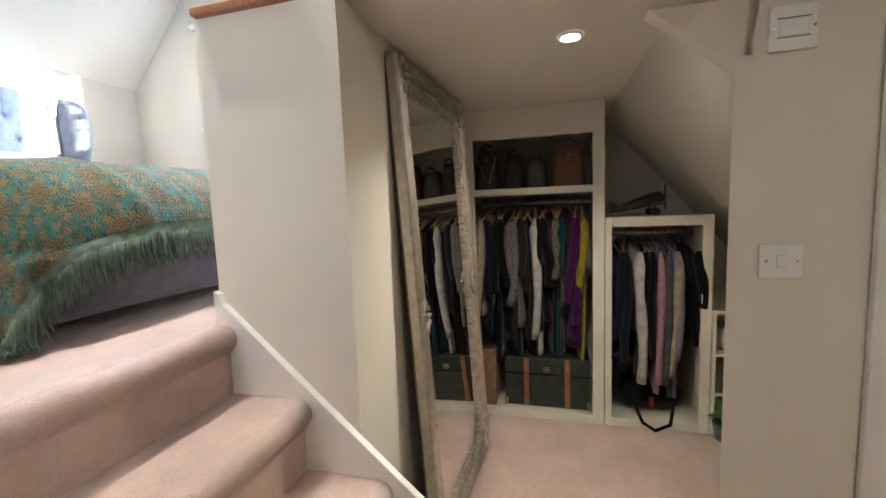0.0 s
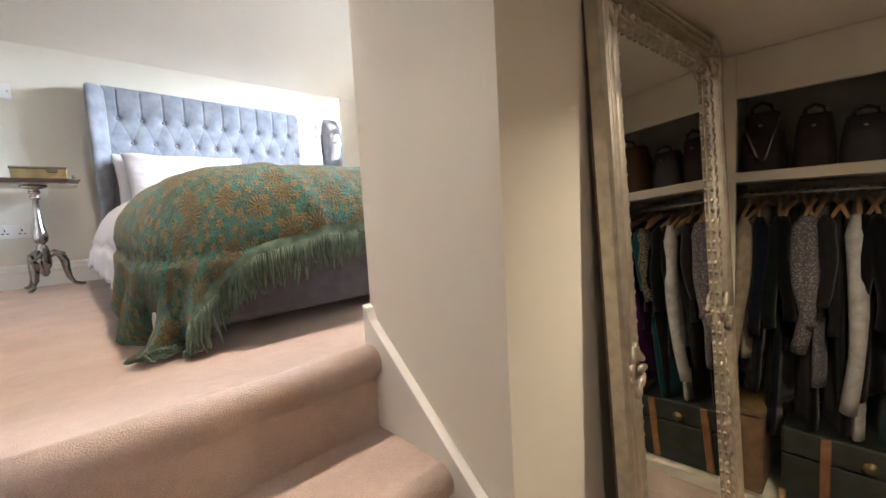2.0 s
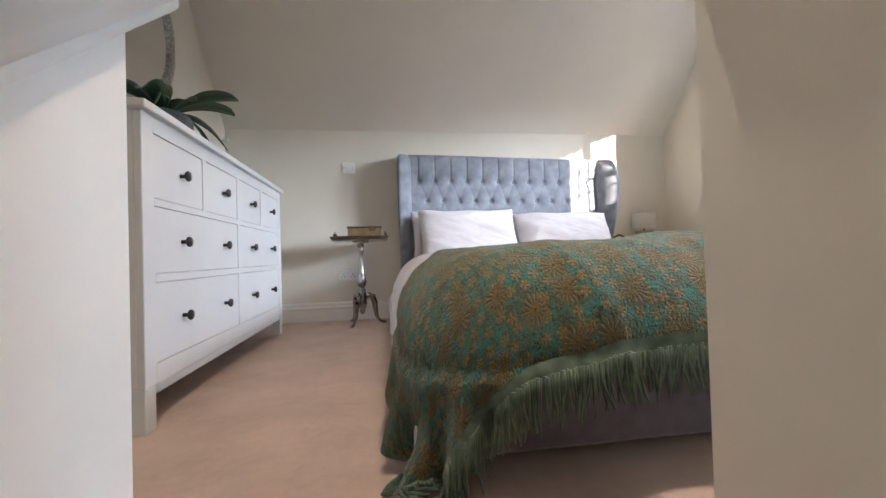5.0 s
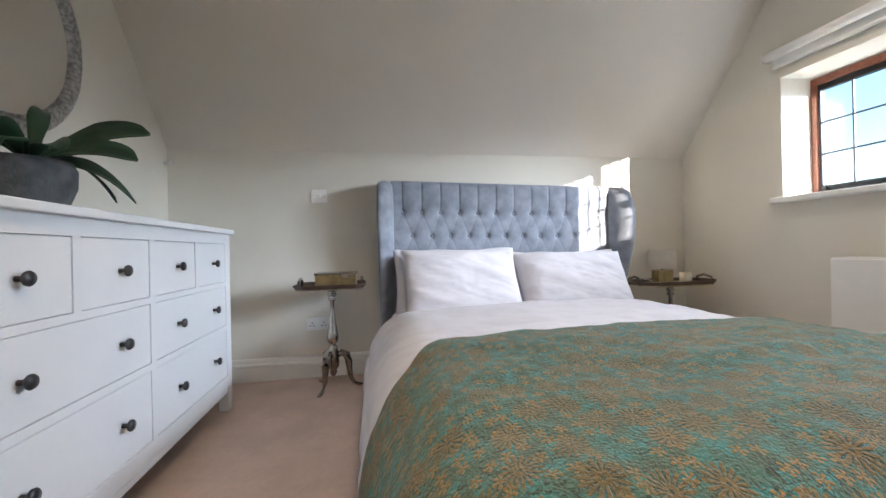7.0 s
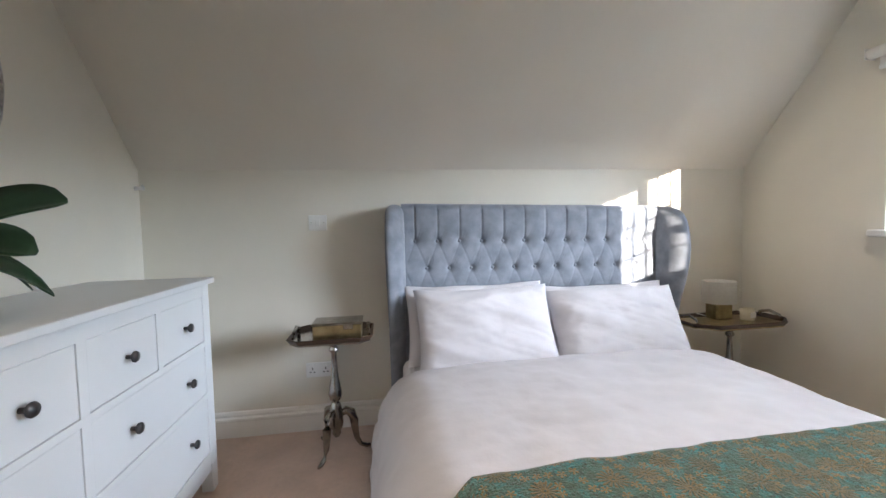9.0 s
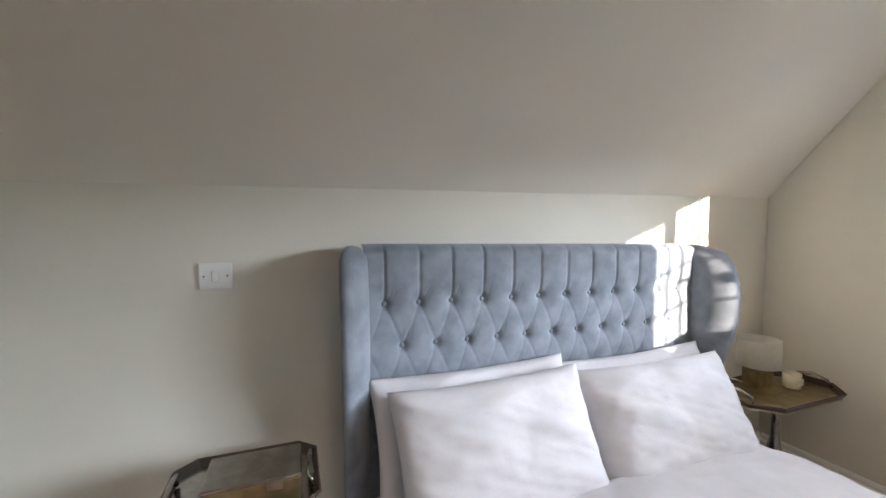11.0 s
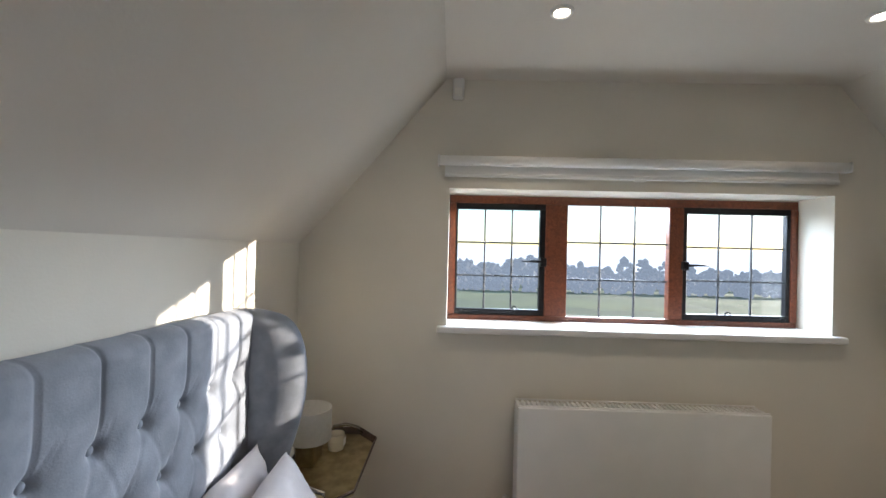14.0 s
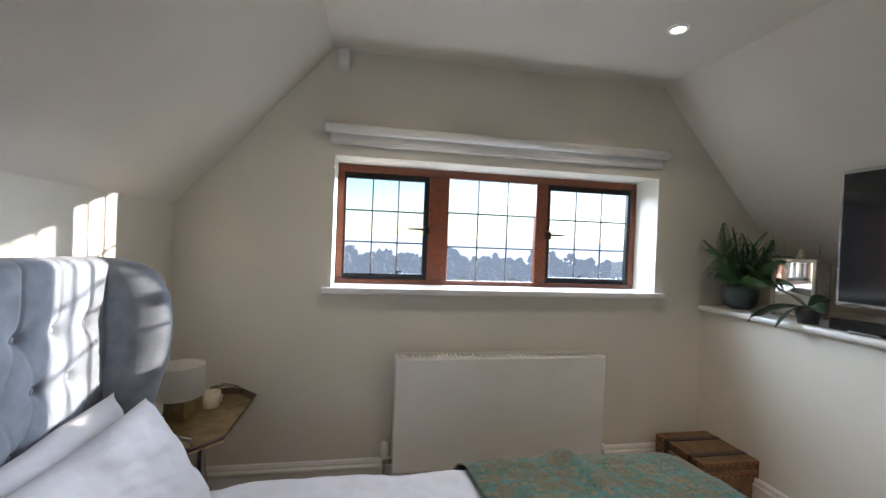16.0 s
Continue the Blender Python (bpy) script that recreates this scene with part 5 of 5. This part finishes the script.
def garment(y, zr, zbot, c, label, kind="shirt", half=0.21, th=0.028, sleeve=0.0, scol=None, seed=0, wood=True, tilt=0.0):
    """A garment on its hanger, seen edge on along the rail."""
    rnd = random.Random(seed * 7 + 3)
    g = thing(kind, (WX + 0.26, y, zr + 0.014), label, "clothes", "hanging clothes", rz=tilt)
    hk = bmesh.new()
    tube([(0.0, 0, -0.052), (0, 0, -0.02), (0.012, 0, -0.004), (0.008, 0, 0.006), (-0.006, 0, 0.004), (-0.014, 0, -0.008)], 0.0022, 6, hk)
    hg = part("hanger", tube([(-half * 0.93, 0, -0.115), (-half * 0.45, 0, -0.078), (0, 0, -0.05), (half * 0.45, 0, -0.078), (half * 0.93, 0, -0.115)], [0.006, 0.009, 0.010, 0.009, 0.006], 8), HANGER if wood else STEEL, g)
    part("hook", hk, STEEL, hg)
    H = zr + 0.014 - zbot
    rows, n = 16, 20
    bm = bmesh.new()
    rings = []
    ph = rnd.uniform(0, 6)
    for j in range(rows + 1):
        q = j / rows
        z = -0.072 - (H - 0.072) * q
        drop = min(1.0, q / 0.09)
        w = 0.05 + (half - 0.05) * drop ** 0.8
        w *= 1 + 0.05 * math.sin(q * 5 + ph)
        t = th * (0.55 + 0.6 * q)
        ring = []
        for i in range(n):
            a = 2 * math.pi * i / n
            x = w * math.cos(a)
            yy = t * (abs(math.sin(a)) ** 0.8) * (1 if math.sin(a) > 0 else -1)
            yy += 0.010 * q * math.sin(x * 32 + ph + q * 2) + 0.012 * q * math.sin(q * 4 + ph)
            zz = z - 0.05 * drop * (abs(math.cos(a)) if q < 0.12 else 0.0) * (1 - q * 6 if q < 0.16 else 0)
            ring.append(bm.verts.new((x, yy, zz)))
        rings.append(ring)
    for a, c2 in zip(rings, rings[1:]):
        for i in range(n):
            bm.faces.new((a[i], a[(i + 1) % n], c2[(i + 1) % n], c2[i])).smooth = True
    bm.faces.new(rings[0])
    bm.faces.new(rings[-1])
    bmesh.ops.recalc_face_normals(bm, faces=bm.faces[:])
    part("fabric", bm, c, g)
    if sleeve:
        pts, rr = [], []
        swing, fat = rnd.uniform(-0.02, 0.035), rnd.uniform(0.85, 1.15)
        for k in range(11):
            q = k / 10
            pts.append((-half - 0.004 - 0.03 * math.sin(q * 2.2), swing * q * q + 0.010 * math.sin(q * 5 + ph), -0.105 - sleeve * q))
            rr.append(fat * (0.036 if k else 0.014) * (1 - 0.30 * q + 0.06 * math.sin(q * 14 + ph)) * (1.12 if k == 10 else 1.0))
        part("sleeve", tube(pts, rr, 10, None, 0.8), scol or c, g)
    return g


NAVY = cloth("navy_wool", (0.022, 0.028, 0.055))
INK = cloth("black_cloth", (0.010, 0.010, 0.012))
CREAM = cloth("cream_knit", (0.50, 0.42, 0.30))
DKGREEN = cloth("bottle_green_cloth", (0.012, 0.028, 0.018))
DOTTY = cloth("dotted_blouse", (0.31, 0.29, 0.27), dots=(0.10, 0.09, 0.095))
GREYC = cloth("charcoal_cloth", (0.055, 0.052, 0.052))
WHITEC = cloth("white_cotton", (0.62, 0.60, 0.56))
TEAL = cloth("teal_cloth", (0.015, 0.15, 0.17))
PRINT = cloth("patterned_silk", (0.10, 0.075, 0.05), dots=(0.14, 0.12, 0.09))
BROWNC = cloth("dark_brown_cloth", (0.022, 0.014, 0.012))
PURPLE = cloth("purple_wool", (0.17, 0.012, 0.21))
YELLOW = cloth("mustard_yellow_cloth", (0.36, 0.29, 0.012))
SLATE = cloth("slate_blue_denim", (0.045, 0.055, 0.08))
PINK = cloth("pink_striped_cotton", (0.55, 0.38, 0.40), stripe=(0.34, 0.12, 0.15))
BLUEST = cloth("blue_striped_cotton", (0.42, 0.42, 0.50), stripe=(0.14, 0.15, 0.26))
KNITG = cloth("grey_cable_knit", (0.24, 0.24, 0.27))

ZR, ZL = 0.325, 0.125
tall = [(-3.265, -0.42, INK, "black hanging top on a hanger", 0, 0, None), (-3.292, -0.50, NAVY, "navy hanging jacket on a wooden hanger", 0, 0, None), (-3.322, -0.36, CREAM, "cream knitted coat with long sleeves on a hanger", 0.03, 0.62, None),
        (-3.365, -0.66, NAVY, "navy hanging dress on a wooden hanger", 0, 0, None), (-3.395, -0.30, INK, "black hanging shirt on a wooden hanger", 0, 0.40, None), (-3.42, -0.55, DKGREEN, "bottle green hanging dress on a hanger", 0, 0, None),
        (-3.447, -0.62, INK, "black hanging dress on a wooden hanger", 0, 0, None), (-3.475, -0.25, GREYC, "charcoal hanging top on a wooden hanger", 0, 0.42, DOTTY), (-3.508, -0.43, DOTTY, "spotted pale blouse on a wooden hanger", 0, 0.52, DOTTY),
        (-3.54, -0.60, GREYC, "charcoal hanging dress on a wooden hanger", 0, 0, None), (-3.57, -0.22, GREYC, "grey short hanging jacket on a hanger", 0.03, 0, None), (-3.60, -0.60, WHITEC, "white cotton shirt dress on a hanger", 0, 0.72, WHITEC),
        (-3.632, -0.40, INK, "black hanging blazer on a wooden hanger", 0.034, 0.4, None), (-3.665, -0.45, INK, "long black hanging coat on a hanger", 0.03, 0.5, None), (-3.70, -0.62, TEAL, "teal hanging dress on a wooden hanger", 0, 0, None),
        (-3.728, -0.30, PRINT, "patterned silk blouse on a wooden hanger", 0, 0.35, None), (-3.758, -0.64, BROWNC, "dark brown hanging dress on a hanger", 0, 0, None), (-3.80, -0.55, PURPLE, "long purple wool coat on a hanger", 0.035, 0.62, PURPLE),
        (-3.845, -0.50, PURPLE, "purple hanging cardigan on a wooden hanger", 0.03, 0.5, None), (-3.882, -0.69, YELLOW, "mustard yellow hanging skirt on a hanger", 0.02, 0, None)]
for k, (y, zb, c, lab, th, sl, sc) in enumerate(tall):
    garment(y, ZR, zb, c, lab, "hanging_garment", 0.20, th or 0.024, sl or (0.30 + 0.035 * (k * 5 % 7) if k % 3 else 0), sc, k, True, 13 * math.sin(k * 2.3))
low = [(-4.04, -0.60, SLATE, "slate blue denim jacket on a wire hanger", 0.03, 0.60, None), (-4.085, -0.55, NAVY, "navy wool jacket on a wire hanger", 0.034, 0.62, NAVY), (-4.125, -0.66, NAVY, "long navy coat on a wire hanger", 0.03, 0.5, None),
       (-4.158, -0.45, WHITEC, "white cotton shirt on a wire hanger", 0.02, 0.74, WHITEC), (-4.195, -0.62, INK, "black hanging coat on a wire hanger", 0.032, 0.6, None), (-4.235, -0.70, INK, "long black hanging coat on a wire hanger", 0.034, 0.6, None),
       (-4.275, -0.78, PINK, "pink and red striped shirt on a hanger", 0.022, 0.74, PINK), (-4.31, -0.80, BLUEST, "blue and lilac striped shirt on a hanger", 0.022, 0.6, None), (-4.345, -0.80, KNITG, "grey cable-knit jumper on a hanger", 0.026, 0.74, KNITG),
       (-4.385, -0.62, CREAM, "cream shirt with long sleeves on a hanger", 0.026, 0.70, CREAM), (-4.425, -0.50, INK, "black fleece jacket on a wire hanger", 0.03, 0.3, None)]
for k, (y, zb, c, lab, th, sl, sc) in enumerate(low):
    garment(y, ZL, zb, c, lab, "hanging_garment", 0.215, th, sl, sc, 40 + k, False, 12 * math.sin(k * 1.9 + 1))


def handbag(y, w, h, d, c, label, strap):
    b = thing("handbag", (WX + 0.16, y, 0.4155), label, "handbag", "handbags on the shelf")

    def f(u, v):
        a = 2 * math.pi * u
        q = v
        sx = d / 2 * (1 - 0.35 * q ** 2) * (abs(math.cos(a)) ** 0.6) * (1 if math.cos(a) > 0 else -1)
        sy = w / 2 * (1 - 0.28 * q ** 2.2) * (abs(math.sin(a)) ** 0.5) * (1 if math.sin(a) > 0 else -1)
        return (sx, sy, h * (q if q < 1 else 1))
    bm = sheet(28, 10, f)
    bm2 = sheet(28, 3, lambda u, v: Vector(f(u, 1)) * (1 - v) + Vector((0, 0, h * 1.04)) * v)
    join(bm, bm2)
    bmesh.ops.remove_doubles(bm, verts=bm.verts[:], dist=0.0008)
    part("body", bm, c, b)
    part("strap", tube([(-d * 0.2, -w * 0.25, h * 0.95), (-d * 0.25, -w * 0.2, h * 1.1), (-d * 0.25, 0, h * 1.17), (-d * 0.25, w * 0.2, h * 1.1), (-d * 0.2, w * 0.25, h * 0.95)], 0.007, 8), strap, b)
    part("clasp", box(-d / 2 - 0.004, -d / 2 + 0.02, -0.006, 0.006, h * 0.75, h * 0.79, 0.002, 1), BRASS, b)
    return b


TANL = mat("tan_leather", (0.10, 0.038, 0.015), 0.62, vary=0.15, scale=15, bump=0.15)
BRNL = mat("brown_leather", (0.025, 0.013, 0.008), 0.62, vary=0.2, scale=15, bump=0.15)
GRYL = mat("grey_leather", (0.03, 0.025, 0.024), 0.5, vary=0.2, scale=15, bump=0.15)
h1 = handbag(-3.322, 0.15, 0.235, 0.16, BRNL, "brown leather bucket bag with a chain strap", BRNL)
ch = bmesh.new()
tube([(-0.083, -0.06, 0.20), (-0.088, -0.02, 0.05), (-0.086, -0.005, 0.03), (-0.088, 0.01, 0.06), (-0.083, 0.06, 0.21)], 0.005, 6, ch)
part("chain", ch, STEEL, h1)
handbag(-3.48, 0.125, 0.20, 0.15, BRNL, "dark brown leather handbag with a curved top", BRNL)
handbag(-3.615, 0.14, 0.17, 0.15, GRYL, "small grey leather rounded handbag", GRYL)
handbag(-3.795, 0.20, 0.235, 0.18, TANL, "tan leather structured tote bag", TANL)

gt = thing("trunk", (WX + 0.22, -3.66, LOW + 0.05), "dark green travel trunk with brass-studded slats", "trunk")
part("body", box(-0.17, 0.17, -0.25, 0.25, 0, 0.20, 0.008, 2), TRUNKGREEN, gt)
part("lid", box(-0.172, 0.172, -0.252, 0.252, 0.204, 0.31, 0.01, 2), TRUNKGREEN, gt)
for sy in (-0.12, 0.12):
    part("slat", box(-0.182, -0.168, sy - 0.016, sy + 0.016, 0.01, 0.305, 0.003, 1), TRUNKEDGE, gt, "brown slat with brass studs")
part("lock", lathe([(0.0, 0), (0.02, 0.002), (0.024, 0.01), (0.0, 0.014)], 12), BRASS, gt, m=pose(-0.172, 0.0, 0.24, 0, -90, 0))
for sy in (-0.245, 0.245):
    part("corner_guard", box(-0.178, -0.14, sy - 0.012, sy + 0.012, 0.0, 0.05, 0.004, 1), BRASS, gt)
cb = thing("storage_box", (WX + 0.12, -3.30, LOW + 0.05), "brown fabric storage box standing on end", "box")
part("body", box(-0.10, 0.12, -0.055, 0.055, 0, 0.33, 0.006, 2), TRUNKTAN, cb)
part("lid", box(-0.104, 0.124, -0.058, 0.058, 0.332, 0.36, 0.004, 1), TRUNKTAN, cb)
hb2 = thing("holdall", (WX + 0.16, -4.24, LOW + 0.05), "black holdall bag with a red tag", "bag")
part("body", tube([(0.0, -0.18, 0.09), (0, -0.12, 0.10), (0, 0.0, 0.11), (0, 0.12, 0.10), (0, 0.17, 0.08)], [0.05, 0.09, 0.10, 0.09, 0.05], 14), INK, hb2)
part("strap", tube([(-0.09, -0.12, 0.08), (-0.19, -0.08, 0.0), (-0.21, 0.0, -0.03), (-0.19, 0.06, 0.0), (-0.09, 0.1, 0.09)], 0.010, 8), INK, hb2)
part("tag", box(-0.125, -0.110, -0.01, 0.015, 0.06, 0.12, 0.004, 1), cloth("red_tag", (0.35, 0.02, 0.02)), hb2)

ap = thing("model_aeroplane", (WX + 0.12, -4.19, 0.2325), "dark wooden model aeroplane on the low wardrobe", "model", rz=6)
fu = tube([(0, 0.165, 0.035), (0, 0.12, 0.042), (0, 0.02, 0.07), (0, -0.06, 0.09), (0, -0.10, 0.098), (0, -0.115, 0.10)], [0.010, 0.018, 0.03, 0.036, 0.036, 0.02], 12)
part("fuselage", fu, DARKWOOD, ap)
part("wing", box(-0.17, 0.17, -0.075, -0.01, 0.060, 0.070, 0.004, 2), DARKWOOD, ap)
part("tail_fin", prism([(0.12, 0.04), (0.175, 0.04), (0.17, 0.085), (0.145, 0.08)], "x", -0.004, 0.004), DARKWOOD, ap)
part("tail_plane", box(-0.06, 0.06, 0.125, 0.165, 0.038, 0.044, 0.002, 1), DARKWOOD, ap)
part("propeller", box(-0.008, 0.008, -0.127, -0.121, 0.03, 0.17, 0.003, 1, box(-0.05, 0.05, -0.127, -0.121, 0.096, 0.104, 0.002, 1)), DARKWOOD, ap)
for sx in (-0.05, 0.05):
    part("wheel", tube([(sx - 0.008, -0.06, 0.022), (sx + 0.008, -0.06, 0.022)], 0.022, 14), BLACK, ap)
    part("strut", tube([(sx, -0.06, 0.03), (sx * 0.6, -0.05, 0.065)], 0.004, 6), DARKWOOD, ap)

# leaning mirror with a carved frame
MW, MH, MF = 0.80, 1.80, 0.105
LEAN = 3.0
lm = thing("floor_mirror", (2.35, -3.395, LOW), "tall leaning mirror in an ornate silver-leaf frame", "mirror")
lm.matrix_basis = pose(2.34, -3.298, LOW + 0.004, -LEAN, 0, -3.5)
prof = [(0.0, 0.0), (0.0, -0.030), (0.004, -0.039), (0.010, -0.042), (0.016, -0.038), (0.019, -0.032), (0.023, -0.038), (0.029, -0.040), (0.034, -0.035), (0.037, -0.029), (0.041, -0.034), (0.047, -0.035), (0.051, -0.029), (0.056, -0.021), (0.068, -0.020), (0.080, -0.026), (0.088, -0.028), (0.094, -0.020), (0.105, -0.012), (0.105, 0.0)]


def rail_of(a, b2, inward):
    """A mitred moulding from corner a to corner b2 in the mirror's plane (x, z)."""
    a, b2, inw = Vector(a), Vector(b2), Vector(inward)
    d = (b2 - a).normalized()
    bm = bmesh.new()
    pa, pb = [], []
    for w, dep in prof:
        for start, lst, sg in ((a, pa, 1), (b2, pb, -1)):
            p = start + inw * w + d * w * sg
            lst.append(bm.verts.new((p.x, dep, p.y)))
    for i in range(len(prof)):
        j = (i + 1) % len(prof)
        bm.faces.new((pa[i], pb[i], pb[j], pa[j]))
    bmesh.ops.recalc_face_normals(bm, faces=bm.faces[:])
    n = int((b2 - a).length / 0.034)
    for k in range(1, n):
        p = a + d * ((b2 - a).length * k / n)
        for w, s1, s2 in ((0.070, 0.020, 0.010), (0.098, 0.012, 0.006)):
            if inw.y < 0 or inw.x < 0 or w > 0.08:
                q = p + inw * w
                one = bmesh.new()
                bmesh.ops.create_icosphere(one, subdivisions=1, radius=1)
                sc = Matrix.Diagonal((s1 if abs(d.x) > 0.5 else s2, 0.008, s2 if abs(d.x) > 0.5 else s1, 1))
                rot = Matrix.Rotation(radians(28 if k % 2 else -28), 4, "Y")
                for f in one.faces:
                    f.smooth = True
                join(bm, one, Matrix.Translation((q.x, -0.024 if w < 0.08 else -0.018, q.y)) @ rot @ sc)
    return bm


cs = [(-MW / 2, 0.0), (MW / 2, 0.0), (MW / 2, MH), (-MW / 2, MH)]
for k, inw in enumerate(((0, 1), (-1, 0), (0, -1), (1, 0))):
    part("frame_rail", rail_of(cs[k], cs[(k + 1) % 4], inw), SILVER, lm, "carved silver-leaf moulding")
one = bmesh.new()
bmesh.ops.create_icosphere(one, subdivisions=2, radius=1)
for v in one.verts:
    v.co = Vector((v.co.x * 0.024, v.co.y * 0.010, v.co.z * 0.011 * (1 - 0.4 * v.co.x)))
for f in one.faces:
    f.smooth = True
leaf_mesh = bpy.data.meshes.new("carved_leaf")
one.to_mesh(leaf_mesh)
one.free()
leaf_mesh.materials.append(SILVER)
for sx in (-1, 1):
    for z in (0.055, MH - 0.055, MH / 2):
        for k in range(9):
            a = k * 0.7
            o = new("carved_leaf", leaf_mesh)
            o.parent = lm
            o.matrix_basis = pose(sx * (MW / 2 - 0.055) + 0.030 * math.cos(a), -0.034, z + 0.045 * math.sin(a), 0, math.degrees(a), 0)
part("glass", box(-MW / 2 + 0.095, MW / 2 - 0.095, -0.010, -0.004, 0.095, MH - 0.095), MIRROR, lm, "mirror glass")
part("backing", box(-MW / 2 + 0.004, MW / 2 - 0.004, 0.0, 0.008, 0.004, MH - 0.004), DARKWOOD, lm)
